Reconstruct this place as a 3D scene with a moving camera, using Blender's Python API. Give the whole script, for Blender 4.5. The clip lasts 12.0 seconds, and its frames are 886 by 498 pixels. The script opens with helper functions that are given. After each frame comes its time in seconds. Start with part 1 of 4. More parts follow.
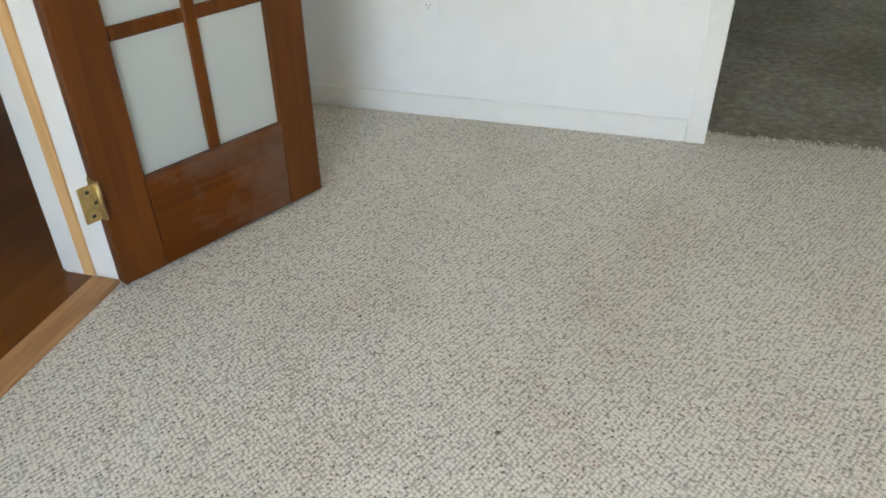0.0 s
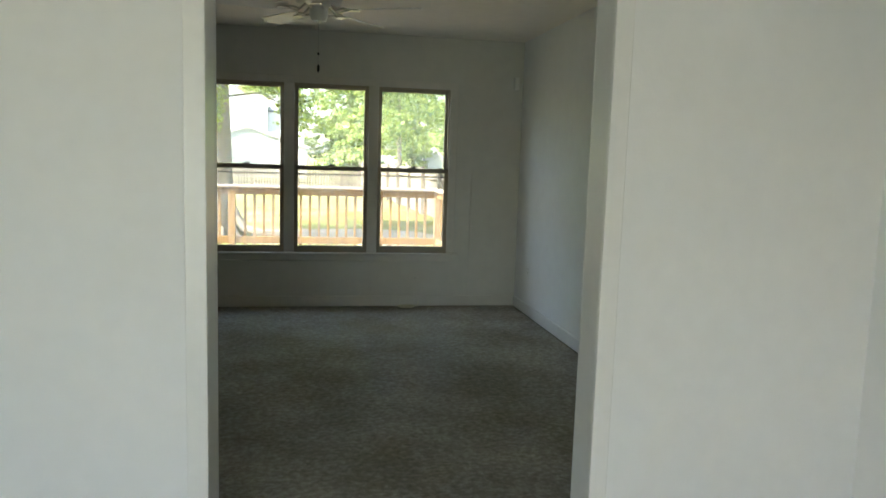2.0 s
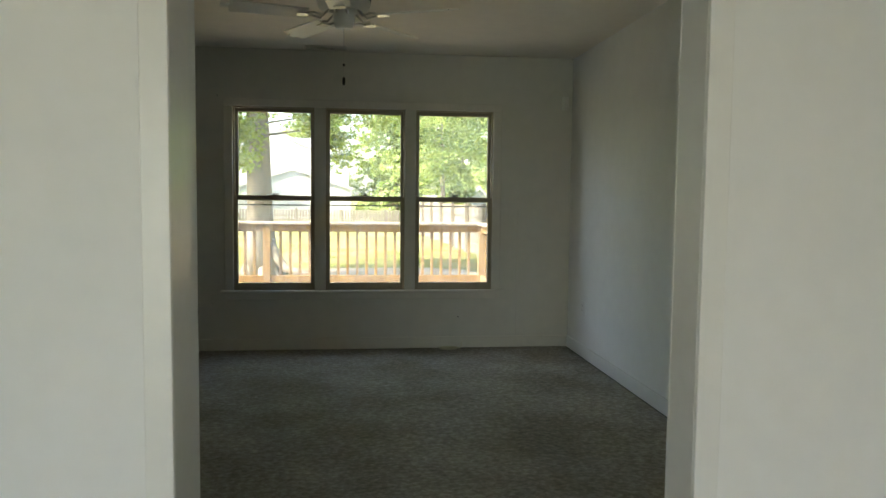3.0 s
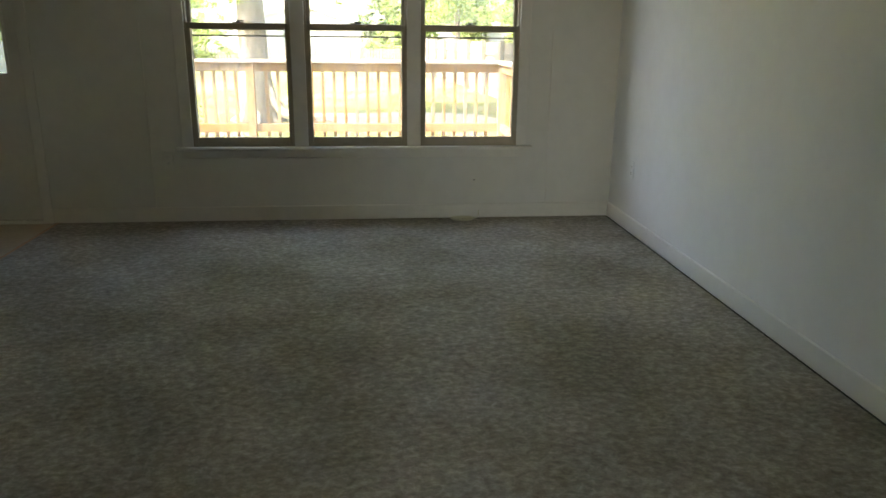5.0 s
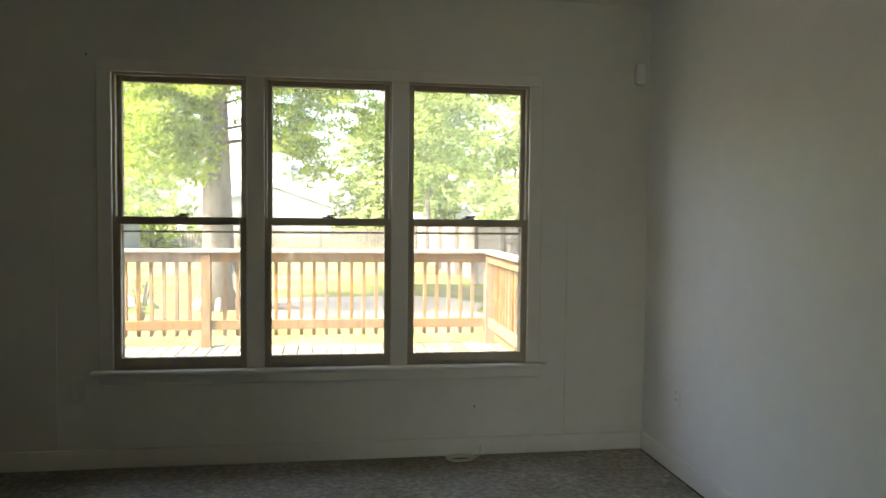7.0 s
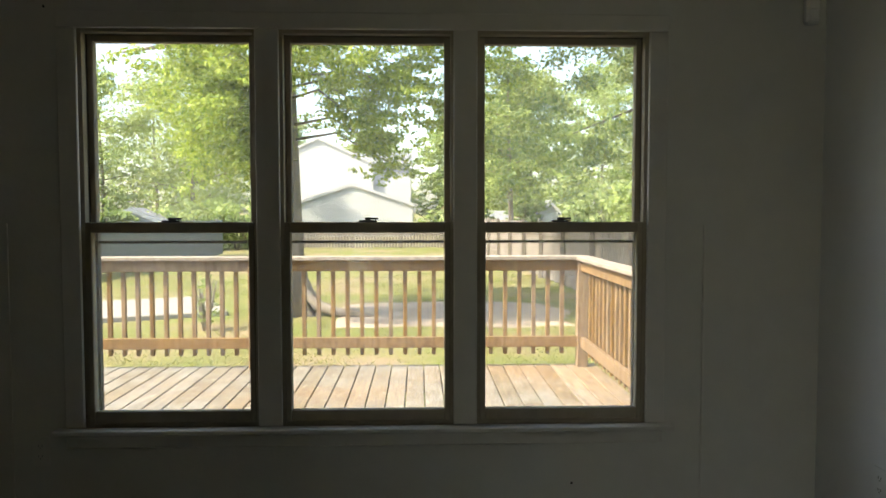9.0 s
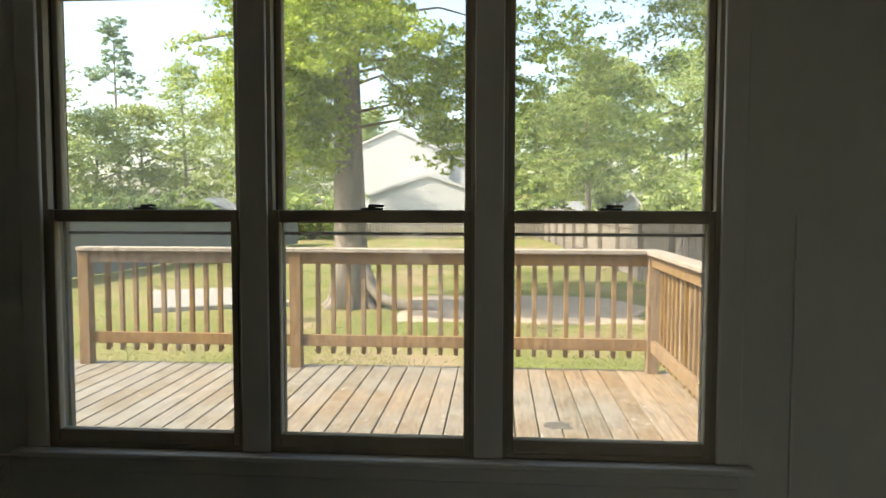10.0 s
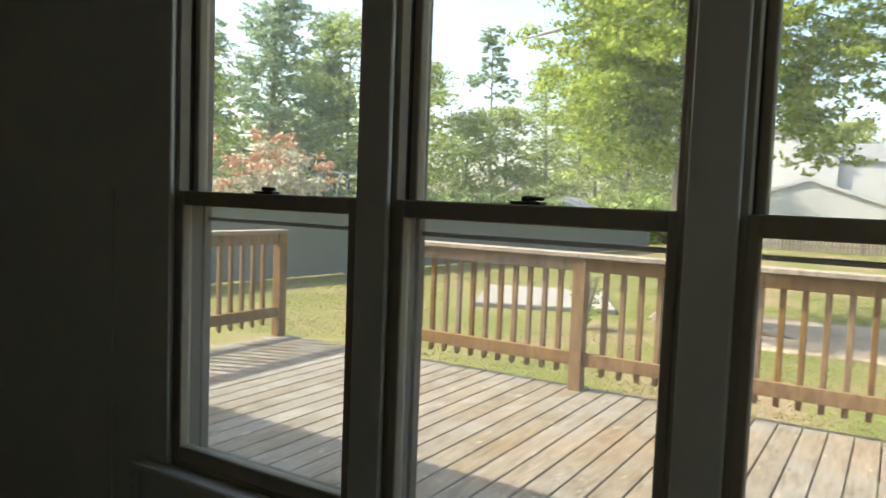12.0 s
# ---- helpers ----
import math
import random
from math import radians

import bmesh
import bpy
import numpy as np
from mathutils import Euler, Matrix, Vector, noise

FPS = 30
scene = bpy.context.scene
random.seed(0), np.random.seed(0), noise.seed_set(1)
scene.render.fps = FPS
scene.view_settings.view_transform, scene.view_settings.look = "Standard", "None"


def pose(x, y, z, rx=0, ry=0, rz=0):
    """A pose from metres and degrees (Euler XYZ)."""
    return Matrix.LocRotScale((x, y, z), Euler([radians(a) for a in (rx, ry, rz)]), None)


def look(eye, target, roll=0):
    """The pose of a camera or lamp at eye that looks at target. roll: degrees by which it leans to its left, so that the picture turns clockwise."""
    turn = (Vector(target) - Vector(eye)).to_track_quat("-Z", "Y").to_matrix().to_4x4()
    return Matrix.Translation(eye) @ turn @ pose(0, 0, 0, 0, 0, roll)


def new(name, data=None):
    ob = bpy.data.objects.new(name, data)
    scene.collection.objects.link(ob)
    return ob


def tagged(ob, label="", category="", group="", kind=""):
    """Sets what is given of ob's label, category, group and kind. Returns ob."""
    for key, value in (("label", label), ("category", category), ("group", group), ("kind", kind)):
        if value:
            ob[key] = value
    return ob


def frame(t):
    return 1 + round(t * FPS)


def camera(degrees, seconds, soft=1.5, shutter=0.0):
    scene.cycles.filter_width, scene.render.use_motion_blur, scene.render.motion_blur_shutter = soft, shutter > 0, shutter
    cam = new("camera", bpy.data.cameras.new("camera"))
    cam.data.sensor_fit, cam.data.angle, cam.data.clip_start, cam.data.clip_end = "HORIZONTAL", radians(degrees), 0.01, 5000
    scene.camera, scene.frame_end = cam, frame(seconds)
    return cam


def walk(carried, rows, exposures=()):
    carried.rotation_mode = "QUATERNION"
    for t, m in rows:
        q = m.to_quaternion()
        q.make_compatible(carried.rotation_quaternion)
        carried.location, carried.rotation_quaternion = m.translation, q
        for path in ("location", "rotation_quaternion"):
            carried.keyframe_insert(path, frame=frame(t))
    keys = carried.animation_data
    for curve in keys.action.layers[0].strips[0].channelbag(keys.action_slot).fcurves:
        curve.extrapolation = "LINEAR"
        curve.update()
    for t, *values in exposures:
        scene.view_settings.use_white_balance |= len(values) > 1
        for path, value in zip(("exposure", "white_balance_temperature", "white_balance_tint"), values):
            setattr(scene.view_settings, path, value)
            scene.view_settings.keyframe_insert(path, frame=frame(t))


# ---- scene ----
cam = camera(62.0, 12.0, shutter=0.2)
PATH = [
    (0, (-0.267, -2.361, 1.079), (-0.69, -0.76, -0.042), -0.3),
    (0.5, (-0.128, -2.444, 1.163), (-0.363, -0.713, 0.19), 2.2),
    (1, (0.156, -2.447, 1.201), (0.231, -0.58, 0.487), 3.6),
    (1.5, (0.259, -2.414, 1.248), (0.569, -0.488, 0.807), 4.0),
    (2, (0.292, -2.252, 1.384), (0.657, -0.301, 1.14), 1.8),
    (2.5, (0.345, -1.998, 1.301), (0.651, -0.026, 1.167), 0.9),
    (4.3, (0.489, -0.813, 1.271), (0.666, 1.15, 0.932), 1.1),
    (4.5, (0.494, -0.685, 1.269), (0.673, 1.261, 0.845), 0.9),
    (5, (0.563, -0.483, 1.219), (0.764, 1.428, 0.663), 0.6),
    (5.5, (0.54, -0.344, 1.238), (0.859, 1.596, 0.869), 1.0),
    (6, (0.506, -0.102, 1.283), (0.9, 1.85, 1.097), 1.2),
    (6.5, (0.554, 0.253, 1.328), (0.903, 2.218, 1.206), 0.7),
    (7, (0.539, 0.582, 1.31), (0.83, 2.559, 1.216), 0.6),
    (7.5, (0.51, 0.89, 1.324), (0.752, 2.873, 1.233), 0.9),
    (9.5, (0.808, 1.930, 1.316), (0.785, 3.927, 1.209), -0.2),
    (10, (0.904, 2.199, 1.306), (0.758, 4.189, 1.182), 0.1),
    (10.5, (0.994, 2.475, 1.307), (0.645, 4.439, 1.173), 0.6),
    (11, (1.139, 2.691, 1.304), (0.536, 4.592, 1.153), 0.9),
    (11.5, (1.186, 2.917, 1.301), (0.391, 4.747, 1.153), 1.6),
    (12, (1.164, 3.138, 1.292), (0.111, 4.833, 1.153), 2.2),
]
EXPO = [(0.0, 3.87, 6780, 12), (1.0, 3.73, 6400, 10), (1.5, 3.5, 6450, 9), (2.0, 3.26, 6700, 6), (2.5, 3.08, 7000, 6), (4.5, 3.48, 7050, 13), (5.0, 3.76, 7200, 12), (5.5, 4.1, 7250, 12), (6.0, 4.13, 7250, 13), (6.5, 3.78, 7100, 14), (7.5, 3.02, 7100, 14), (9.5, 2.08, 7150, 12), (10.5, 1.94, 7100, 12), (12.0, 1.88, 6950, 11)]
walk(cam, [(t, look(eye, target, roll)) for t, eye, target, roll in PATH], EXPO)

# ---- light ----
SUN = Vector((-0.92, -0.38, 1.0)).normalized()
world = bpy.data.worlds.new("sky")
scene.world = world
world.use_nodes = True
wn = world.node_tree
sky = wn.nodes.new("ShaderNodeTexSky")
sky.sky_type = "NISHITA"
sky.sun_disc = False
sky.sun_elevation = math.asin(SUN.z)
sky.sun_rotation = math.atan2(SUN.x, SUN.y)
sky.dust_density = 2.5
wn.nodes["Background"].inputs[1].default_value = 0.15
wn.links.new(sky.outputs[0], wn.nodes["Background"].inputs[0])

sun_data = bpy.data.lights.new("sun", "SUN")
sun_data.energy, sun_data.angle, sun_data.color = 2.75, radians(0.55), (1.0, 0.95, 0.86)
sun = new("sun", sun_data)
sun.matrix_world = look(SUN * 30, (0, 0, 0))

# daylight of the large window behind the walker
win_data = bpy.data.lights.new("window_daylight", "AREA")
win_data.shape, win_data.size, win_data.size_y = "RECTANGLE", 1.15, 1.5
win_data.energy, win_data.color = 2.2, (0.80, 0.93, 1.0)
win_lamp = new("window_daylight", win_data)
win_lamp.matrix_world = look((-0.70, -4.16, 1.12), (-0.65, -0.4, 0.15))


# ---- materials ----
def mat(name, color, rough=0.6, metal=0.0, noise_scale=0.0, vary=0.15, bump=0.0, bump_scale=0.0, spec=0.5,
        stretch=(1, 1, 1), random_vary=0.0, island_vary=0.0):
    m = bpy.data.materials.new(name)
    m.use_nodes = True
    n, l = m.node_tree.nodes, m.node_tree.links
    b = n["Principled BSDF"]
    b.inputs["Roughness"].default_value = rough
    b.inputs["Metallic"].default_value = metal
    b.inputs["Specular IOR Level"].default_value = spec
    b.inputs["Base Color"].default_value = (*color, 1)
    co = n.new("ShaderNodeTexCoord")
    mp = n.new("ShaderNodeMapping")
    mp.inputs["Scale"].default_value = stretch
    l.new(co.outputs["Object"], mp.inputs["Vector"])
    last = None
    if noise_scale:
        t1 = n.new("ShaderNodeTexNoise")
        t1.inputs["Scale"].default_value = noise_scale
        t1.inputs["Detail"].default_value = 6
        l.new(mp.outputs[0], t1.inputs["Vector"])
        t2 = n.new("ShaderNodeTexNoise")
        t2.inputs["Scale"].default_value = noise_scale * 9
        t2.inputs["Detail"].default_value = 4
        l.new(mp.outputs[0], t2.inputs["Vector"])
        ad = n.new("ShaderNodeMath")
        ad.operation = "ADD"
        l.new(t1.outputs[0], ad.inputs[0])
        l.new(t2.outputs[0], ad.inputs[1])
        mr = n.new("ShaderNodeMapRange")
        mr.inputs[1].default_value, mr.inputs[2].default_value = 0.65, 1.35
        mr.inputs[3].default_value, mr.inputs[4].default_value = 1 - vary, 1 + vary
        l.new(ad.outputs[0], mr.inputs[0])
        last = mr.outputs[0]
    for amount, node, socket in ((random_vary, "ShaderNodeObjectInfo", "Random"), (island_vary, "ShaderNodeNewGeometry", "Random Per Island")):
        if amount:
            oi = n.new(node)
            m2 = n.new("ShaderNodeMapRange")
            m2.inputs[3].default_value, m2.inputs[4].default_value = 1 - amount, 1 + amount
            l.new(oi.outputs[socket], m2.inputs[0])
            if last is None:
                last = m2.outputs[0]
            else:
                mu = n.new("ShaderNodeMath")
                mu.operation = "MULTIPLY"
                l.new(last, mu.inputs[0])
                l.new(m2.outputs[0], mu.inputs[1])
                last = mu.outputs[0]
    if last is not None:
        hs = n.new("ShaderNodeHueSaturation")
        hs.inputs["Color"].default_value = (*color, 1)
        l.new(last, hs.inputs["Value"])
        l.new(hs.outputs[0], b.inputs["Base Color"])
    if bump:
        t3 = n.new("ShaderNodeTexNoise")
        t3.inputs["Scale"].default_value = bump_scale
        t3.inputs["Detail"].default_value = 5
        l.new(mp.outputs[0], t3.inputs["Vector"])
        bp = n.new("ShaderNodeBump")
        bp.inputs["Strength"].default_value = bump
        bp.inputs["Distance"].default_value = 0.01
        l.new(t3.outputs[0], bp.inputs["Height"])
        l.new(bp.outputs[0], b.inputs["Normal"])
    return m


def ramp(n, stops):
    r = n.new("ShaderNodeValToRGB")
    while len(r.color_ramp.elements) < len(stops):
        r.color_ramp.elements.new(0.5)
    for e, (p, c) in zip(r.color_ramp.elements, stops):
        e.position, e.color = p, (*c, 1)
    return r


def carpet_berber():
    """Looped beige carpet: rows of small loops, with dark and rusty flecks and worn stains."""
    m = bpy.data.materials.new("berber_carpet")
    m.use_nodes = True
    n, l = m.node_tree.nodes, m.node_tree.links
    b = n["Principled BSDF"]
    b.inputs["Roughness"].default_value = 0.95
    b.inputs["Specular IOR Level"].default_value = 0.1
    co = n.new("ShaderNodeTexCoord")
    mp = n.new("ShaderNodeMapping")
    mp.inputs["Rotation"].default_value = (0, 0, radians(33))
    mp.inputs["Scale"].default_value = (1.0, 0.8, 1)
    l.new(co.outputs["Object"], mp.inputs["Vector"])
    vo = n.new("ShaderNodeTexVoronoi")
    vo.inputs["Scale"].default_value = 132
    vo.inputs["Randomness"].default_value = 0.55
    l.new(mp.outputs[0], vo.inputs["Vector"])
    gap = n.new("ShaderNodeTexNoise")
    gap.inputs["Scale"].default_value = 150
    gap.inputs["Detail"].default_value = 1
    l.new(mp.outputs[0], gap.inputs["Vector"])
    deep = n.new("ShaderNodeMath")
    deep.operation = "MULTIPLY_ADD"
    deep.inputs[1].default_value = 0.45
    l.new(gap.outputs[0], deep.inputs[0])
    rows = n.new("ShaderNodeTexWave")
    rows.inputs["Scale"].default_value = 29
    rows.inputs["Distortion"].default_value = 2.2
    rows.inputs["Detail"].default_value = 2
    rows.inputs["Detail Scale"].default_value = 1.6
    l.new(mp.outputs[0], rows.inputs["Vector"])
    laid = n.new("ShaderNodeMath")
    laid.operation = "MULTIPLY_ADD"
    laid.inputs[1].default_value = 0.20
    l.new(rows.outputs["Fac"], laid.inputs[0])
    l.new(vo.outputs["Distance"], laid.inputs[2])
    l.new(laid.outputs[0], deep.inputs[2])
    # the darker stops paint the small shadows between the loops
    edge = ramp(n, [(0.0, (0.80, 0.75, 0.665)), (0.76, (0.78, 0.73, 0.65)), (0.92, (0.63, 0.59, 0.525)), (1.0, (0.47, 0.435, 0.385))])
    l.new(deep.outputs[0], edge.inputs[0])
    fl = n.new("ShaderNodeTexVoronoi")
    fl.inputs["Scale"].default_value = 88
    l.new(mp.outputs[0], fl.inputs["Vector"])
    fr = ramp(n, [(0.0, (1, 1, 1)), (0.15, (0.9, 0.9, 0.9)), (0.26, (0, 0, 0))])
    l.new(fl.outputs[0], fr.inputs[0])
    mx = n.new("ShaderNodeMix")
    mx.data_type = "RGBA"
    l.new(fr.outputs[0], mx.inputs[0])
    l.new(edge.outputs[0], mx.inputs[6])
    fc = n.new("ShaderNodeTexNoise")
    fc.inputs["Scale"].default_value = 40
    l.new(mp.outputs[0], fc.inputs["Vector"])
    fcr = ramp(n, [(0.40, (0.09, 0.085, 0.08)), (0.52, (0.22, 0.185, 0.16)), (0.62, (0.38, 0.22, 0.15))])
    l.new(fc.outputs[0], fcr.inputs[0])
    l.new(fcr.outputs[0], mx.inputs[7])
    st = n.new("ShaderNodeTexNoise")
    st.inputs["Scale"].default_value = 2.2
    st.inputs["Detail"].default_value = 5
    l.new(co.outputs["Object"], st.inputs["Vector"])
    sr = ramp(n, [(0.30, (0.90, 0.87, 0.84)), (0.50, (1, 1, 1))])
    l.new(st.outputs[0], sr.inputs[0])
    mu = n.new("ShaderNodeMix")
    mu.data_type, mu.blend_type = "RGBA", "MULTIPLY"
    mu.inputs[0].default_value = 1
    l.new(mx.outputs[2], mu.inputs[6])
    l.new(sr.outputs[0], mu.inputs[7])
    l.new(mu.outputs[2], b.inputs["Base Color"])
    bp = n.new("ShaderNodeBump")
    bp.invert = True
    bp.inputs["Strength"].default_value = 0.6
    bp.inputs["Distance"].default_value = 0.004
    l.new(vo.outputs["Distance"], bp.inputs["Height"])
    l.new(bp.outputs[0], b.inputs["Normal"])
    return m


def carpet_frieze():
    """Old grey-brown cut-pile carpet with mottled tufts and matted areas."""
    m = bpy.data.materials.new("frieze_carpet")
    m.use_nodes = True
    n, l = m.node_tree.nodes, m.node_tree.links
    b = n["Principled BSDF"]
    b.inputs["Roughness"].default_value = 0.9
    b.inputs["Specular IOR Level"].default_value = 0.25
    co = n.new("ShaderNodeTexCoord")
    mp = n.new("ShaderNodeMapping")
    mp.inputs["Scale"].default_value = (0.95, 1.15, 1)
    l.new(co.outputs["Object"], mp.inputs["Vector"])
    t1 = n.new("ShaderNodeTexNoise")
    t1.inputs["Scale"].default_value = 34
    t1.inputs["Detail"].default_value = 7
    t1.inputs["Roughness"].default_value = 0.7
    t1.inputs["Distortion"].default_value = 0.3
    l.new(mp.outputs[0], t1.inputs["Vector"])
    r1 = ramp(n, [(0.28, (0.182, 0.166, 0.136)), (0.5, (0.325, 0.299, 0.252)), (0.74, (0.565, 0.527, 0.46))])
    l.new(t1.outputs[0], r1.inputs[0])
    t2 = n.new("ShaderNodeTexNoise")
    t2.inputs["Scale"].default_value = 1.7
    t2.inputs["Detail"].default_value = 6
    l.new(co.outputs["Object"], t2.inputs["Vector"])
    r2 = ramp(n, [(0.35, (0.78, 0.76, 0.70)), (0.62, (1.12, 1.12, 1.14))])
    l.new(t2.outputs[0], r2.inputs[0])
    mu = n.new("ShaderNodeMix")
    mu.data_type, mu.blend_type = "RGBA", "MULTIPLY"
    mu.inputs[0].default_value = 1
    l.new(r1.outputs[0], mu.inputs[6])
    l.new(r2.outputs[0], mu.inputs[7])
    l.new(mu.outputs[2], b.inputs["Base Color"])
    bp = n.new("ShaderNodeBump")
    bp.inputs["Strength"].default_value = 1.0
    bp.inputs["Distance"].default_value = 0.012
    l.new(t1.outputs[0], bp.inputs["Height"])
    l.new(bp.outputs[0], b.inputs["Normal"])
    return m


def wood(name, dark, light, scale, axis_scale, rough=0.4, random_vary=0.15, bump=0.1, bleach=0.0, spec=0.5):
    """Streaked grain along one axis."""
    m = bpy.data.materials.new(name)
    m.use_nodes = True
    n, l = m.node_tree.nodes, m.node_tree.links
    b = n["Principled BSDF"]
    b.inputs["Roughness"].default_value = rough
    b.inputs["Specular IOR Level"].default_value = spec
    co = n.new("ShaderNodeTexCoord")
    oi = n.new("ShaderNodeObjectInfo")
    va = n.new("ShaderNodeVectorMath")
    va.operation = "MULTIPLY_ADD"
    l.new(oi.outputs["Random"], va.inputs[0])
    va.inputs[1].default_value = (37, 53, 71)
    l.new(co.outputs["Object"], va.inputs[2])
    mp = n.new("ShaderNodeMapping")
    mp.inputs["Scale"].default_value = axis_scale
    l.new(va.outputs[0], mp.inputs["Vector"])
    t = n.new("ShaderNodeTexNoise")
    t.inputs["Scale"].default_value = scale
    t.inputs["Detail"].default_value = 8
    t.inputs["Distortion"].default_value = 1.2
    l.new(mp.outputs[0], t.inputs["Vector"])
    r = ramp(n, [(0.32, dark), (0.68, light)])
    l.new(t.outputs[0], r.inputs[0])
    hs = n.new("ShaderNodeHueSaturation")
    l.new(r.outputs[0], hs.inputs["Color"])
    mr = n.new("ShaderNodeMapRange")
    mr.inputs[3].default_value, mr.inputs[4].default_value = 1 - random_vary, 1 + random_vary
    l.new(oi.outputs["Random"], mr.inputs[0])
    l.new(mr.outputs[0], hs.inputs["Value"])
    ms = n.new("ShaderNodeMapRange")
    ms.inputs[3].default_value, ms.inputs[4].default_value = 1 + 2 * random_vary, 1 - 2 * random_vary
    l.new(oi.outputs["Random"], ms.inputs[0])
    l.new(ms.outputs[0], hs.inputs["Saturation"])
    out = hs.outputs[0]
    if bleach:
        t2 = n.new("ShaderNodeTexNoise")
        t2.inputs["Scale"].default_value = 3.5
        t2.inputs["Detail"].default_value = 7
        t2.inputs["Roughness"].default_value = 0.65
        l.new(va.outputs[0], t2.inputs["Vector"])
        r2 = ramp(n, [(0.46, (0, 0, 0)), (0.62, (bleach, bleach, bleach))])
        l.new(t2.outputs[0], r2.inputs[0])
        mx = n.new("ShaderNodeMix")
        mx.data_type = "RGBA"
        l.new(r2.outputs[0], mx.inputs[0])
        l.new(out, mx.inputs[6])
        mx.inputs[7].default_value = (0.275, 0.255, 0.215, 1)
        out = mx.outputs[2]
    if bleach > 0.5:
        # boards keep orange stain in places, and flaked pale scuffs run along the grain
        geo = n.new("ShaderNodeNewGeometry")
        t4 = n.new("ShaderNodeTexNoise")
        t4.inputs["Scale"].default_value = 0.55
        t4.inputs["Detail"].default_value = 5
        t4.inputs["Roughness"].default_value = 0.6
        l.new(geo.outputs["Position"], t4.inputs["Vector"])
        sx = n.new("ShaderNodeSeparateXYZ")
        l.new(geo.outputs["Position"], sx.inputs[0])
        wear = n.new("ShaderNodeMath")
        wear.operation = "MULTIPLY_ADD"
        wear.inputs[1].default_value = 0.055
        l.new(sx.outputs["X"], wear.inputs[0])
        l.new(t4.outputs[0], wear.inputs[2])
        r4 = ramp(n, [(0.46, (0, 0, 0)), (0.66, (0.8, 0.8, 0.8))])
        l.new(wear.outputs[0], r4.inputs[0])
        m4 = n.new("ShaderNodeMix")
        m4.data_type = "RGBA"
        l.new(r4.outputs[0], m4.inputs[0])
        l.new(out, m4.inputs[6])
        tint = n.new("ShaderNodeMix")
        tint.data_type, tint.blend_type = "RGBA", "MULTIPLY"
        tint.inputs[0].default_value = 1
        tint.inputs[7].default_value = (1.38, 1.06, 0.74, 1)
        l.new(hs.outputs[0], tint.inputs[6])
        l.new(tint.outputs[2], m4.inputs[7])
        mp3 = n.new("ShaderNodeMapping")
        mp3.inputs["Scale"].default_value = (1.0, 0.45, 1.0)
        l.new(va.outputs[0], mp3.inputs["Vector"])
        t3 = n.new("ShaderNodeTexNoise")
        t3.inputs["Scale"].default_value = 24
        t3.inputs["Detail"].default_value = 7
        t3.inputs["Roughness"].default_value = 0.75
        l.new(mp3.outputs[0], t3.inputs["Vector"])
        r3 = ramp(n, [(0.585, (0, 0, 0)), (0.66, (0.85, 0.85, 0.85))])
        l.new(t3.outputs[0], r3.inputs[0])
        m3 = n.new("ShaderNodeMix")
        m3.data_type = "RGBA"
        l.new(r3.outputs[0], m3.inputs[0])
        l.new(m4.outputs[2], m3.inputs[6])
        m3.inputs[7].default_value = (0.47, 0.42, 0.34, 1)
        out = m3.outputs[2]
    l.new(out, b.inputs["Base Color"])
    bp = n.new("ShaderNodeBump")
    bp.inputs["Strength"].default_value = bump
    bp.inputs["Distance"].default_value = 0.01
    l.new(t.outputs[0], bp.inputs["Height"])
    l.new(bp.outputs[0], b.inputs["Normal"])
    return m


def leaf(name, a, c, trans=0.35):
    """Leaves: colour differs leaf by leaf, some light passes through."""
    m = bpy.data.materials.new(name)
    m.use_nodes = True
    n, l = m.node_tree.nodes, m.node_tree.links
    b = n["Principled BSDF"]
    b.inputs["Roughness"].default_value = 0.5
    b.inputs["Specular IOR Level"].default_value = 0.3
    g = n.new("ShaderNodeNewGeometry")
    r = ramp(n, [(0.0, a), (1.0, c)])
    l.new(g.outputs["Random Per Island"], r.inputs[0])
    l.new(r.outputs[0], b.inputs["Base Color"])
    t = n.new("ShaderNodeBsdfTranslucent")
    l.new(r.outputs[0], t.inputs["Color"])
    mx = n.new("ShaderNodeMixShader")
    mx.inputs[0].default_value = trans
    l.new(b.outputs[0], mx.inputs[1])
    l.new(t.outputs[0], mx.inputs[2])
    l.new(mx.outputs[0], n["Material Output"].inputs[0])
    return m


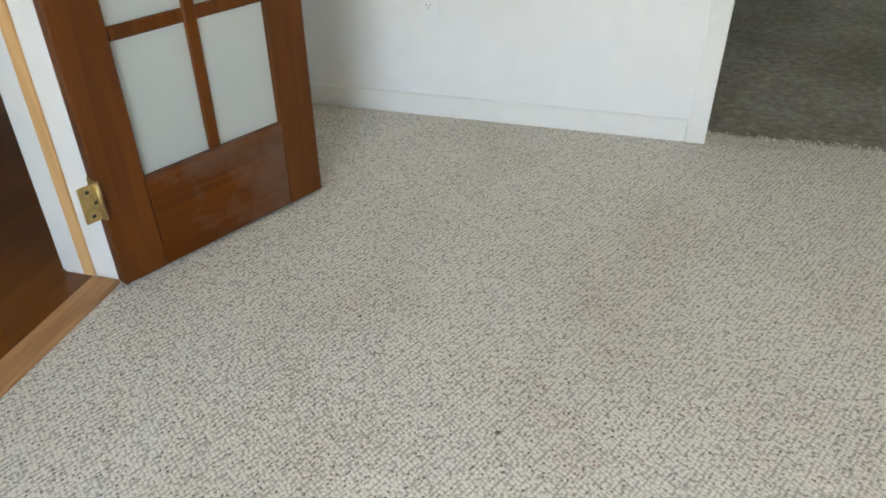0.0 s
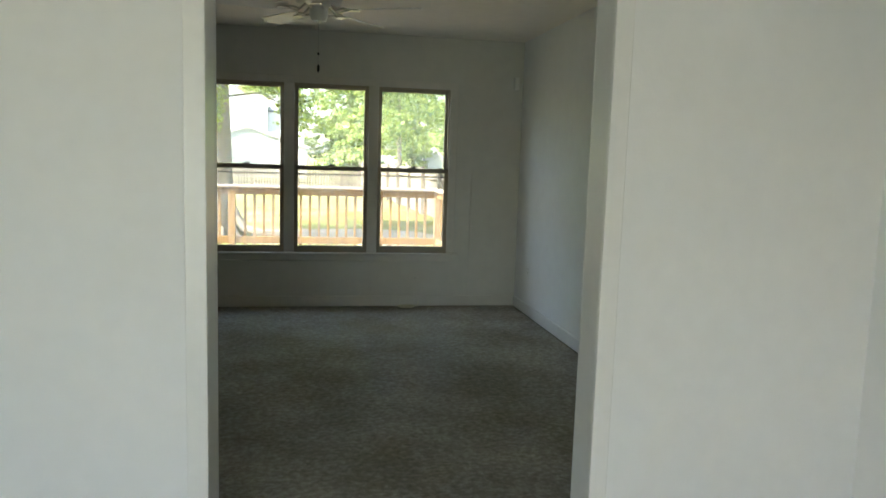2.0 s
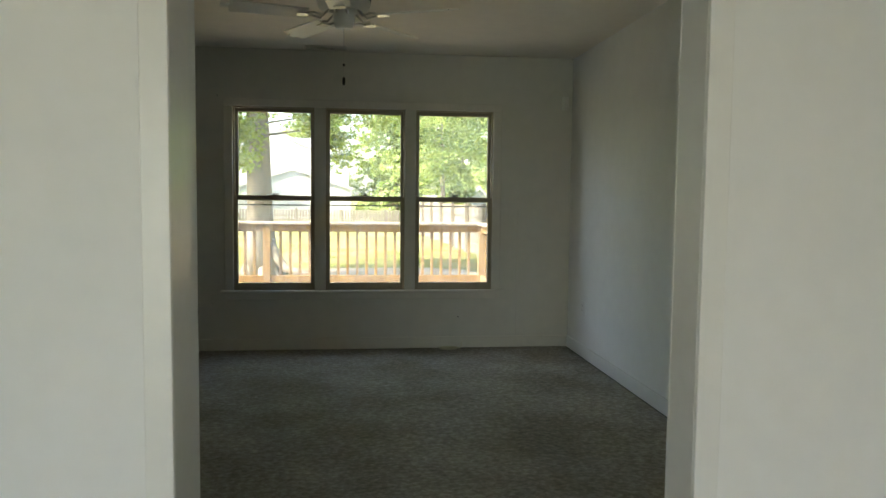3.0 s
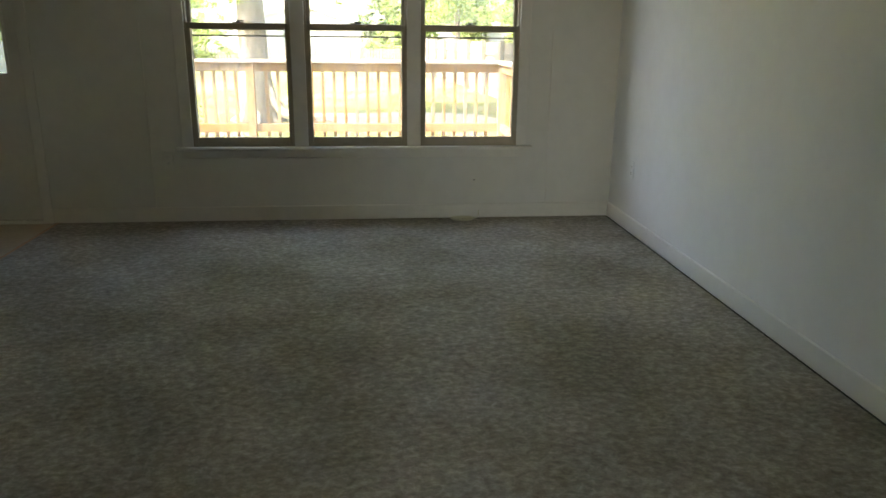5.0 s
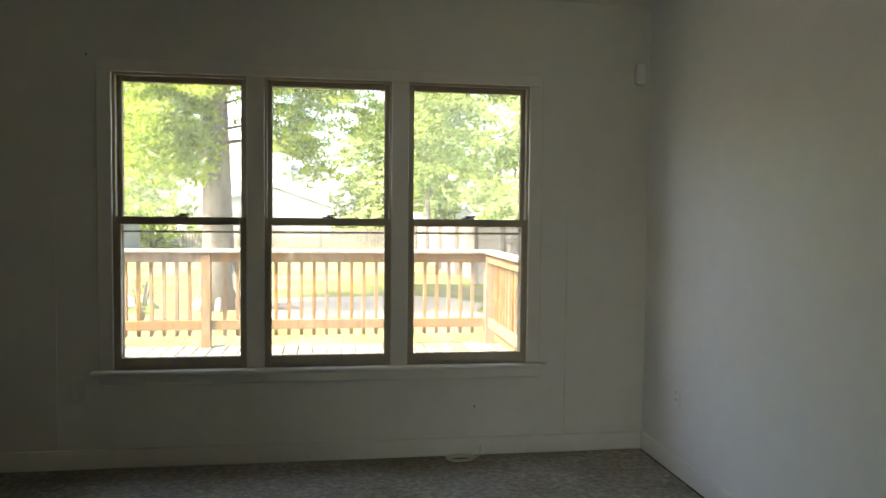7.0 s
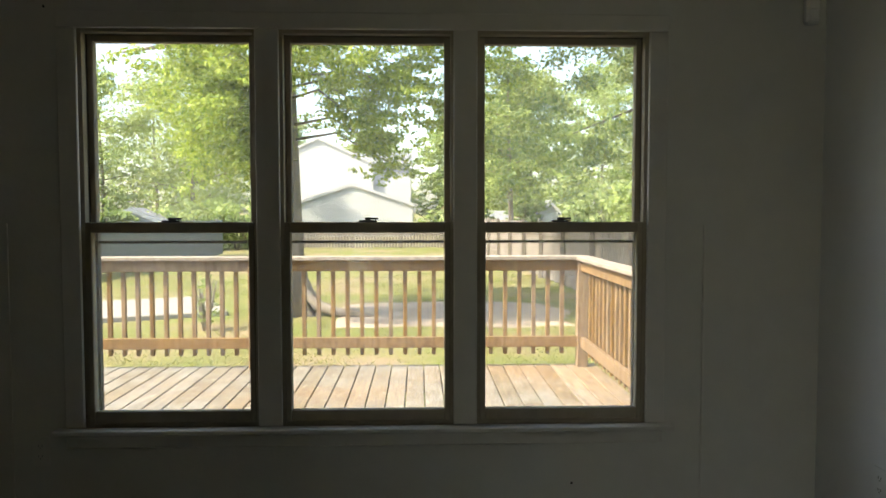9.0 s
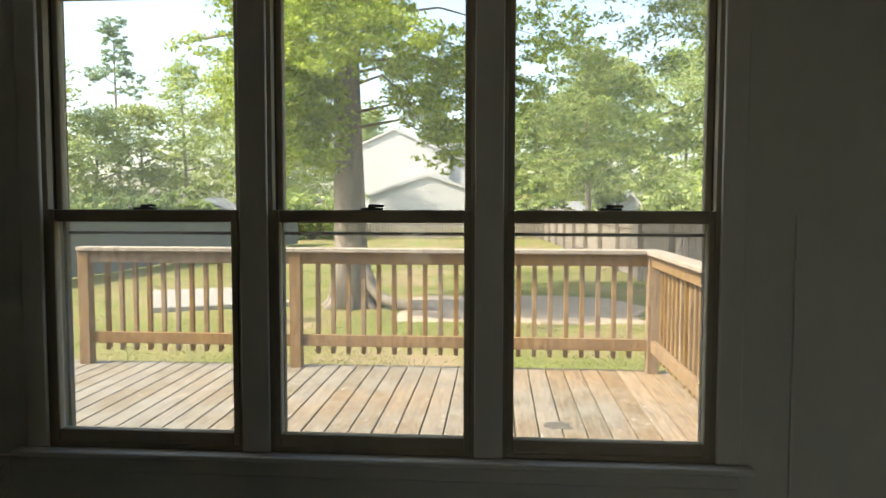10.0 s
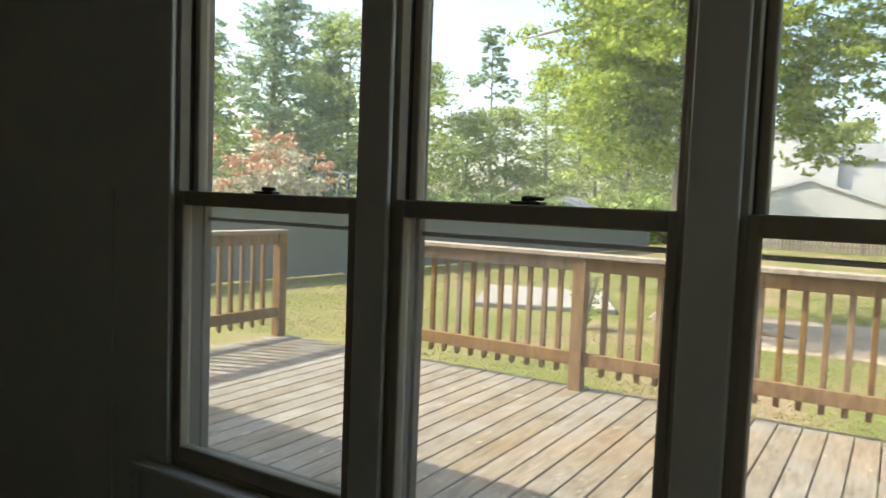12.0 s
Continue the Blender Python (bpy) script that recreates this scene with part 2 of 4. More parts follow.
def glass():
    m = bpy.data.materials.new("window_glass")
    m.use_nodes = True
    n, l = m.node_tree.nodes, m.node_tree.links
    t = n.new("ShaderNodeBsdfTransparent")
    t.inputs[0].default_value = (0.93, 0.95, 0.94, 1)
    g = n.new("ShaderNodeBsdfGlossy")
    g.inputs["Roughness"].default_value = 0.02
    f = n.new("ShaderNodeLayerWeight")
    pw = n.new("ShaderNodeMath")
    pw.operation = "POWER"
    pw.inputs[1].default_value = 5.0
    l.new(f.outputs["Facing"], pw.inputs[0])
    ma = n.new("ShaderNodeMath")
    ma.operation = "MULTIPLY_ADD"
    ma.inputs[1].default_value, ma.inputs[2].default_value = 0.6, 0.022
    l.new(pw.outputs[0], ma.inputs[0])
    mx = n.new("ShaderNodeMixShader")
    l.new(ma.outputs[0], mx.inputs[0])
    l.new(t.outputs[0], mx.inputs[1])
    l.new(g.outputs[0], mx.inputs[2])
    # faint translucent veil: outdoor haze and glare put into the panes
    veil = n.new("ShaderNodeBsdfTranslucent")
    veil.inputs[0].default_value = (0.9, 0.9, 0.86, 1)
    dn = n.new("ShaderNodeTexNoise")
    dn.inputs["Scale"].default_value = 3.0
    dn.inputs["Detail"].default_value = 5
    dr = n.new("ShaderNodeMapRange")
    dr.inputs[1].default_value, dr.inputs[2].default_value = 0.3, 0.7
    dr.inputs[3].default_value, dr.inputs[4].default_value = 0.05, 0.09
    l.new(dn.outputs[0], dr.inputs[0])
    md = n.new("ShaderNodeMixShader")
    l.new(dr.outputs[0], md.inputs[0])
    l.new(mx.outputs[0], md.inputs[1])
    l.new(veil.outputs[0], md.inputs[2])
    l.new(md.outputs[0], n["Material Output"].inputs[0])
    return m


def siding():
    """White lap siding: courses as stepped relief."""
    return mat("lap_siding", (0.50, 0.495, 0.475), 0.6, noise_scale=0.6, vary=0.05)


def grass_ground():
    m = bpy.data.materials.new("lawn")
    m.use_nodes = True
    n, l = m.node_tree.nodes, m.node_tree.links
    b = n["Principled BSDF"]
    b.inputs["Roughness"].default_value = 0.9
    b.inputs["Specular IOR Level"].default_value = 0.15
    co = n.new("ShaderNodeTexCoord")
    t1 = n.new("ShaderNodeTexNoise")
    t1.inputs["Scale"].default_value = 0.55
    t1.inputs["Detail"].default_value = 8
    t1.inputs["Roughness"].default_value = 0.65
    l.new(co.outputs["Object"], t1.inputs["Vector"])
    r1 = ramp(n, [(0.36, (0.27, 0.20, 0.12)), (0.46, (0.215, 0.19, 0.075)), (0.58, (0.155, 0.17, 0.045)), (0.8, (0.21, 0.22, 0.072))])
    l.new(t1.outputs[0], r1.inputs[0])
    t2 = n.new("ShaderNodeTexNoise")
    t2.inputs["Scale"].default_value = 22
    t2.inputs["Detail"].default_value = 6
    l.new(co.outputs["Object"], t2.inputs["Vector"])
    r2 = ramp(n, [(0.3, (0.62, 0.62, 0.62)), (0.7, (1.3, 1.3, 1.3))])
    l.new(t2.outputs[0], r2.inputs[0])
    mu = n.new("ShaderNodeMix")
    mu.data_type, mu.blend_type = "RGBA", "MULTIPLY"
    mu.inputs[0].default_value = 1
    l.new(r1.outputs[0], mu.inputs[6])
    l.new(r2.outputs[0], mu.inputs[7])
    l.new(mu.outputs[2], b.inputs["Base Color"])
    bp = n.new("ShaderNodeBump")
    bp.inputs["Strength"].default_value = 0.6
    bp.inputs["Distance"].default_value = 0.04
    l.new(t2.outputs[0], bp.inputs["Height"])
    l.new(bp.outputs[0], b.inputs["Normal"])
    return m


WALL_FRONT = mat("white_wall_paint", (0.82, 0.825, 0.82), 0.55, noise_scale=1.3, vary=0.03, bump=0.06, bump_scale=60)
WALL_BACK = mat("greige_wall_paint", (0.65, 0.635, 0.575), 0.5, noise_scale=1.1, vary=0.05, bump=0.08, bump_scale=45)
CEIL = mat("ceiling_paint", (0.86, 0.81, 0.74), 0.8, noise_scale=0.9, vary=0.04, bump=0.1, bump_scale=80)
TRIM = mat("white_trim_gloss", (0.80, 0.80, 0.78), 0.32, noise_scale=2, vary=0.03, bump=0.04, bump_scale=30)
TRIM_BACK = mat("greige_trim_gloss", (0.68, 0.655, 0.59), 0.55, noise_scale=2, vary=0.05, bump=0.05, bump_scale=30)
SASH_OUT = mat("brown_outer_frame", (0.12, 0.098, 0.072), 0.7, noise_scale=3, vary=0.1, spec=0.2)
SASH = mat("tan_vinyl_sash", (0.38, 0.33, 0.245), 0.65, noise_scale=3, vary=0.08, spec=0.2)
DARK = mat("dark_bronze", (0.03, 0.028, 0.025), 0.45, 0.3)
GLASS = glass()
BERBER = carpet_berber()
FRIEZE = carpet_frieze()
LAMINATE = wood("laminate_floor", (0.17, 0.062, 0.022), (0.25, 0.095, 0.036), 3, (5, 0.4, 1), 0.3, 0.18, 0.03)
DOOR_WOOD = wood("orange_stained_pine", (0.088, 0.022, 0.001), (0.150, 0.040, 0.002), 3, (7, 7, 0.5), 0.42, 0.02, 0.04, bleach=0.0, spec=0.25)
DOOR_RAIL = wood("scuffed_stained_pine", (0.080, 0.019, 0.001), (0.142, 0.036, 0.002), 3, (0.5, 7, 7), 0.45, 0.02, 0.04, bleach=0.22, spec=0.25)
STOP_WOOD = wood("raw_pine_strip", (0.55, 0.30, 0.11), (0.70, 0.42, 0.18), 4, (8, 8, 0.6), 0.5, 0.05, 0.04)
THRESH = wood("oak_threshold", (0.36, 0.16, 0.05), (0.52, 0.26, 0.09), 5, (8, 0.7, 2), 0.4, 0.05, 0.04)
DECK = wood("weathered_deck_board", (0.125, 0.101, 0.070), (0.262, 0.220, 0.160), 5.5, (9, 0.6, 3), 0.75, 0.15, 0.3, bleach=0.75)
RAIL = wood("weathered_rail_wood", (0.140, 0.080, 0.032), (0.29, 0.180, 0.082), 5, (5, 5, 0.9), 0.7, 0.12, 0.2)
RAILCAP = wood("bleached_rail_cap", (0.20, 0.16, 0.115), (0.36, 0.30, 0.235), 5, (5, 5, 0.9), 0.8, 0.1, 0.25)
BRASS = mat("aged_brass", (0.52, 0.38, 0.16), 0.42, 0.9, noise_scale=12, vary=0.3)
PLASTIC = mat("white_plastic", (0.78, 0.77, 0.73), 0.4)
SLOT = mat("black_slot", (0.02, 0.02, 0.02), 0.6)
SUBFLOOR = mat("dark_subfloor", (0.05, 0.042, 0.033), 0.9, noise_scale=8, vary=0.3)
VINYL = mat("beige_vinyl_floor", (0.47, 0.38, 0.26), 0.45, noise_scale=5, vary=0.15, bump=0.05, bump_scale=20)
FAN_WHITE = mat("fan_white", (0.75, 0.74, 0.70), 0.35, noise_scale=4, vary=0.04)
CHROME = mat("tarnished_chrome", (0.55, 0.53, 0.5), 0.3, 0.9)
BARK = mat("oak_bark", (0.21, 0.175, 0.14), 0.9, noise_scale=9, vary=0.55, bump=1.0, bump_scale=22, stretch=(1, 1, 0.22))
LEAF_NEAR = leaf("oak_leaf", (0.16, 0.25, 0.035), (0.49, 0.57, 0.11), 0.55)
# next two leaf colours are paled: the far trees' haze is put in
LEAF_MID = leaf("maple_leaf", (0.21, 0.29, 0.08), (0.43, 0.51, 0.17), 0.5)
LEAF_FAR = leaf("hazed_wood_leaf", (0.30, 0.38, 0.15), (0.52, 0.59, 0.25), 0.6)
LEAF_SIDE = leaf("side_tree_leaf", (0.13, 0.20, 0.07), (0.36, 0.42, 0.13), 0.45)
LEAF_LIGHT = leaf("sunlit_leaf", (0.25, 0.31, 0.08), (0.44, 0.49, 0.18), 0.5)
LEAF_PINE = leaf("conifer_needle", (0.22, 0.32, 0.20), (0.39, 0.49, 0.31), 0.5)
LEAF_RED = leaf("photinia_red", (0.46, 0.25, 0.15), (0.60, 0.40, 0.26), 0.3)
LEAF_CREAM = leaf("photinia_blossom", (0.42, 0.40, 0.27), (0.70, 0.66, 0.52), 0.25)
LAWN = grass_ground()
BLADE = leaf("grass_blade", (0.20, 0.215, 0.055), (0.36, 0.36, 0.13), 0.5)
CONCRETE = mat("pale_concrete", (0.27, 0.25, 0.22), 0.85, noise_scale=1.5, vary=0.15, bump=0.2, bump_scale=20)
PATIO = mat("dirt_concrete", (0.34, 0.265, 0.19), 0.9, noise_scale=1.2, vary=0.3, bump=0.3, bump_scale=14)
FENCE_GREY = mat("grey_weathered_fence", (0.195, 0.198, 0.178), 0.85, noise_scale=3, vary=0.1, bump=0.2, bump_scale=30, stretch=(4, 4, 0.4), random_vary=0.05)
FENCE_BROWN = mat("brown_weathered_fence", (0.215, 0.185, 0.155), 0.85, noise_scale=3, vary=0.25, bump=0.3, bump_scale=30, stretch=(4, 4, 0.4), random_vary=0.16)
SIDING = siding()
SHINGLE = mat("grey_shingle", (0.20, 0.205, 0.205), 0.9, noise_scale=2, vary=0.2)
SHED = mat("shed_paint", (0.34, 0.36, 0.37), 0.7, noise_scale=1, vary=0.1)
EXTERIOR = mat("exterior_siding", (0.55, 0.53, 0.47), 0.7, noise_scale=2, vary=0.08)


# ---- builders ----
def box(bm, x0, x1, y0, y1, z0, z1, bevel=0.0):
    """Adds a box, its edges broken by bevel."""
    r = bmesh.ops.create_cube(bm, size=1.0)
    vs = r["verts"]
    for v in vs:
        v.co = Vector((x0 + (v.co.x + 0.5) * (x1 - x0), y0 + (v.co.y + 0.5) * (y1 - y0), z0 + (v.co.z + 0.5) * (z1 - z0)))
    if bevel:
        es = list({e for v in vs for e in v.link_edges})
        bmesh.ops.bevel(bm, geom=es, offset=bevel, segments=1, affect="EDGES")
    return bm


def tube(bm, pts, radii, sides=8, cap=True):
    """Adds a tapered tube through the points."""
    rings = []
    for i, p in enumerate(pts):
        p = Vector(p)
        d = (Vector(pts[min(i + 1, len(pts) - 1)]) - Vector(pts[max(i - 1, 0)])).normalized()
        u = d.cross(Vector((0.31, 0.9, 0.2))).normalized()
        w = d.cross(u)
        rings.append([bm.verts.new(p + radii[i] * (u * math.cos(a) + w * math.sin(a))) for a in [2 * math.pi * k / sides for k in range(sides)]])
    for a, b in zip(rings, rings[1:]):
        for k in range(sides):
            f = bm.faces.new((a[k], a[(k + 1) % sides], b[(k + 1) % sides], b[k]))
            f.smooth = True
    if cap:
        bm.faces.new(rings[0][::-1])
        bm.faces.new(rings[-1])
    return bm


def lathe(bm, profile, cx=0, cy=0, sides=24):
    """Adds a turned body; profile: (radius, z) from bottom to top."""
    rings = [[bm.verts.new((cx + r * math.cos(2 * math.pi * k / sides), cy + r * math.sin(2 * math.pi * k / sides), z)) for k in range(sides)] for r, z in profile]
    for a, b in zip(rings, rings[1:]):
        for k in range(sides):
            f = bm.faces.new((a[k], a[(k + 1) % sides], b[(k + 1) % sides], b[k]))
            f.smooth = True
    bm.faces.new(rings[0][::-1])
    bm.faces.new(rings[-1])
    return bm


def mesh_of(name, bm, material):
    bmesh.ops.recalc_face_normals(bm, faces=bm.faces)
    me = bpy.data.meshes.new(name)
    bm.to_mesh(me)
    bm.free()
    me.materials.append(material)
    return me


def part(name, bm, material, parent=None, label=""):
    """Links a bmesh as one mesh object, under parent where there is one."""
    ob = new(name, mesh_of(name, bm, material) if isinstance(bm, bmesh.types.BMesh) else bm)
    if parent:
        ob.parent = parent
    if label:
        ob["label"] = label
    return ob


def piece(name, me, parent, x, y, z, rz=0.0):
    """One of many alike pieces on a shared mesh."""
    ob = new(name, me)
    ob.parent = parent
    ob.matrix_basis = pose(x, y, z, 0, 0, rz)
    return ob


def thing(name, label, category, x=0, y=0, z=0, rz=0, group="", kind=""):
    ob = new(name)
    ob.matrix_basis = pose(x, y, z, 0, 0, rz)
    return tagged(ob, label, category, group, kind)


def solid(name, boxes, material, label="", category="", kind="structure", bevel=0.0):
    bm = bmesh.new()
    for b in boxes:
        box(bm, *b, bevel)
    return tagged(part(name, bm, material), label, category, kind=kind)


# ---- structure ----
XR, XL = 2.264, -1.405          # front room: its two side walls
Y0, Y1 = 0.0, 0.13              # dividing wall
YL, YR = 0.29, 0.145            # its depth on either side of the opening
YB = -4.2                       # wall behind the walker
YW, YO = 4.49, 4.60             # window wall
XS = -3.3                       # far side of the back room
H = 2.467
OP = 1.243                      # width of the opening
HALL = -2.74

solid("floor_front", [(XL - 0.06, XR, YB, 0.068, -0.1, 0.0)], BERBER, "beige flecked looped berber carpet with worn stains", "carpet")
solid("floor_hall", [(HALL, XL - 0.07, YB, 0.0, -0.1, 0.006)], LAMINATE, "dark reddish brown laminate plank floor of the hall", "floor")
solid("floor_back", [(-1.46, XR - 0.032, 0.068, YW - 0.034, -0.1, 0.008)], FRIEZE, "dark grey-brown matted cut-pile carpet", "carpet")
solid("floor_gap", [(-1.46, XR, YW - 0.034, YW, -0.1, -0.006), (XR - 0.032, XR, 0.13, YW - 0.034, -0.1, -0.006)], SUBFLOOR, "dark bare strip between carpet edge and baseboard", "floor")
solid("floor_entry", [(XS, -1.485, Y1, YW, -0.1, -0.004)], VINYL, "beige vinyl floor by the back door", "floor")
solid("trim_entry", [(-1.485, -1.46, Y1, YW, -0.1, 0.006)], THRESH, "narrow wooden strip between carpet and vinyl", "trim", bevel=0.003)
solid("ceiling", [(XS - 0.2, XR + 0.15, YB - 0.15, YO, H, H + 0.12)], CEIL, "flat off-white painted ceiling", "ceiling")

solid("wall_divider", [(HALL, 0.0, Y0, YL, 0, H), (OP, XR, Y0, YR, 0, H), (0.0, OP, Y0, YR, 2.12, H)], WALL_FRONT, "white painted wall with a wide cased opening", "wall")
solid("wall_right", [(XR, XR + 0.15, YB - 0.15, Y0 + 0.06, 0, H)], WALL_FRONT, "white painted side wall", "wall")
solid("wall_right_back", [(XR, XR + 0.15, Y0 + 0.06, YO, 0, H)], WALL_FRONT, "off-white painted side wall of the back room", "wall")
solid("wall_left", [(-1.55, XL, -1.132, Y0, 0, H), (-1.55, XL, YB, -2.36, 0, H), (-1.55, XL, -2.36, -1.132, 2.06, H)], WALL_FRONT, "white painted wall with a French door opening", "wall")
solid("wall_hall", [(HALL - 0.15, HALL, YB - 0.15, Y1, 0, H)], WALL_FRONT, "white painted wall of the hall", "wall")
# back wall with a wide window opening
solid("wall_behind", [(HALL, -1.30, YB - 0.15, YB, 0, H), (-0.10, XR, YB - 0.15, YB, 0, H), (-1.30, -0.10, YB - 0.15, YB, 0, 0.33), (-1.30, -0.10, YB - 0.15, YB, 1.95, H)], WALL_FRONT, "white painted wall with a window opening", "wall")
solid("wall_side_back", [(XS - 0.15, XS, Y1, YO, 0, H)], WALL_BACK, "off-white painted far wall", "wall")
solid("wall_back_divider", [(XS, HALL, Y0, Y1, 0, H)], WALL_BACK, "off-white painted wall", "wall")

# window wall with three window openings and a door opening
WC = (-0.236, 0.508, 1.252)
WHALF, WZ0, WZ1 = 0.333, 0.50, 2.01
DX0, DX1, DZ = -2.34, -1.56, 1.985
wb = [(XS, DX0, YW, YO, 0, H), (DX0, DX1, YW, YO, DZ, H), (DX1, WC[0] - WHALF, YW, YO, 0, H), (WC[2] + WHALF, XR, YW, YO, 0, H)]
for i in range(2):
    wb.append((WC[i] + WHALF, WC[i + 1] - WHALF, YW, YO, 0, H))
for c in WC:
    wb += [(c - WHALF, c + WHALF, YW, YO, 0, WZ0), (c - WHALF, c + WHALF, YW, YO, WZ1, H)]
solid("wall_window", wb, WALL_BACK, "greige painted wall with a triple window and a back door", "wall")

# baseboards
BBH = 0.078
solid("baseboard_front", [(XL, -0.06, -0.012, 0, 0, BBH), (OP + 0.06, XR, -0.012, 0, 0, BBH), (XR - 0.012, XR, YB, -0.012, 0, BBH),
                          (XL, XL + 0.012, -1.09, -0.012, 0, BBH)], TRIM, "white painted baseboard", "baseboard", bevel=0.003)
solid("baseboard_back", [(-1.495, XR, YW - 0.014, YW, 0, 0.10),
                         (XS, DX0 - 0.07, YW - 0.014, YW, 0, 0.10)], TRIM_BACK, "painted baseboard of the back room", "baseboard", bevel=0.004)
solid("baseboard_hall", [(HALL, HALL + 0.012, YB, Y0, 0.006, 0.05)], STOP_WOOD, "thin pine baseboard of the hall", "baseboard", bevel=0.002)
solid("baseboard_side", [(XR - 0.014, XR, Y1, YW - 0.014, 0, 0.10)], TRIM, "white painted baseboard of the side wall", "baseboard", bevel=0.004)
# cased opening between the rooms
solid("trim_opening", [(-0.058, 0.004, -0.012, 0, 0, 2.18), (OP - 0.004, OP + 0.058, -0.012, 0, 0, 2.18), (-0.058, OP + 0.058, -0.014, -0.001, 2.116, 2.18),
                       (0.0, 0.004, 0, 0.195, 0, 2.116), (OP - 0.004, OP, 0, YR, 0, 2.116), (0, OP, 0, YR, 2.116, 2.12),
                       (OP - 0.004, OP + 0.058, YR, YR + 0.012, 0, 2.18)], TRIM, "white glossy casing round the opening", "trim", bevel=0.002)
# frayed seam where the two carpets meet
bm = bmesh.new()
rnd = random.Random(5)
for i in range(110):
    x = rnd.uniform(0.01, OP - 0.01)
    y = 0.068 + rnd.gauss(0, 0.004)
    a = rnd.uniform(-0.9, 0.9) + math.pi / 2
    ln = rnd.uniform(0.005, 0.018)
    q = Vector((math.cos(a), math.sin(a), 0)) * ln
    tube(bm, [(x, y, 0.001), (x + q.x * 0.5, y + q.y * 0.5, 0.012), (x + q.x, y + q.y, 0.010)], [0.0016, 0.0018, 0.001], 5)
tagged(part("carpet_fringe", bm, BERBER), "frayed beige carpet yarns along the seam", "carpet edge", kind="stuff")

# French door jamb, stop and threshold
solid("door_jamb", [(-1.56, XL + 0.004, -1.155, -1.132, 0, 2.06), (-1.56, XL + 0.004, -2.36, -2.34, 0, 2.06), (-1.56, XL + 0.004, -2.34, -1.155, 2.04, 2.06)], TRIM, "white painted door jamb with chipped edges", "door jamb", bevel=0.002)
solid("trim_stop", [(-1.498, -1.468, -1.165, -1.155, 0.012, 2.04)], STOP_WOOD, "unpainted pine door stop strip", "trim", bevel=0.002)
solid("trim_casing_hall", [(-1.57, -1.56, -1.152, -1.08, 0.006, 2.1)], TRIM, "white door casing on the hall side", "trim", bevel=0.002)
solid("trim_casing_room", [(XL + 0.004, XL + 0.014, -1.152, -1.09, 0.0, 2.1)], TRIM, "white door casing on the room side", "trim", bevel=0.002)
solid("threshold", [(-1.478, -1.402, -2.34, -1.157, -0.01, 0.012)], THRESH, "orange-brown oak threshold strip", "threshold", bevel=0.004)

# ---- French door ----
def french_door():
    w, h, t = 0.626, 2.02, 0.035
    d = thing("door_1", "open orange-stained pine French door with scuffed bottom rail and frosted glass panes", "door", -1.386, -1.170, 0.012, math.degrees(math.atan2(0.544, 0.267)), kind="structure")
    st, br, tr, mun = 0.114, 0.247, 0.11, 0.031
    def wood_part(name, *b):
        bm = bmesh.new()
        box(bm, *b, 0.003)
        part(name, bm, DOOR_RAIL if name.endswith("_rail") else DOOR_WOOD, d)
    wood_part("stile", 0, st, -t / 2, t / 2, 0, h)
    wood_part("stile", w - st, w, -t / 2, t / 2, 0, h)
    wood_part("bottom_rail", st, w - st, -t / 2 + 0.001, t / 2 - 0.001, 0, br)
    wood_part("top_rail", st, w - st, -t / 2 + 0.001, t / 2 - 0.001, h - tr, h)
    cx = w / 2
    wood_part("muntin", cx - mun / 2, cx + mun / 2, -0.011, 0.011, br, h - tr)
    rows = 5
    ph = (h - tr - br) / rows
    frost = bpy.data.materials.new("frosted_glass")
    frost.use_nodes = True
    fb = frost.node_tree.nodes["Principled BSDF"]
    fb.inputs["Base Color"].default_value = (0.80, 0.84, 0.82, 1)
    fb.inputs["Roughness"].default_value = 0.35
    fb.inputs["Transmission Weight"].default_value = 0.55
    fb.inputs["IOR"].default_value = 1.3
    for r in range(rows):
        if r:
            z = br + r * ph
            wood_part("muntin", st, cx - mun / 2, -0.010, 0.010, z - mun / 2, z + mun / 2)
            wood_part("muntin", cx + mun / 2, w - st, -0.010, 0.010, z - mun / 2, z + mun / 2)
        for a, b in ((st, cx - mun / 2), (cx + mun / 2, w - st)):
            bm = bmesh.new()
            box(bm, a - 0.003, b + 0.003, -0.002, 0.002, br + r * ph + (mun / 2 if r else 0) - 0.003, br + (r + 1) * ph - mun / 2 + 0.003)
            part("pane", bm, frost, d, "milky glass pane")
    for z in (0.24, 1.0, 1.75):
        hg = bmesh.new()
        box(hg, -0.045, -0.004, -t / 2 - 0.006, -t / 2 - 0.003, z - 0.045, z + 0.045, 0.001)
        box(hg, -0.003, 0.006, -t / 2 - 0.004, t / 2, z - 0.045, z + 0.045, 0.001)
        tube(hg, [(-0.002, -t / 2 - 0.009, z - 0.047), (-0.002, -t / 2 - 0.009, z + 0.047)], [0.006, 0.006], 10)
        hinge = part("hinge", hg, BRASS, d, "tarnished brass butt hinge")
        for k in range(3):
            sc = bmesh.new()
            box(sc, -0.029 + 0.012 * (k % 2), -0.021 + 0.012 * (k % 2), -t / 2 - 0.0072, -t / 2 - 0.0058, z - 0.034 + k * 0.03, z - 0.026 + k * 0.03, 0.0005)
            part("screw", sc, DARK, hinge)
french_door()


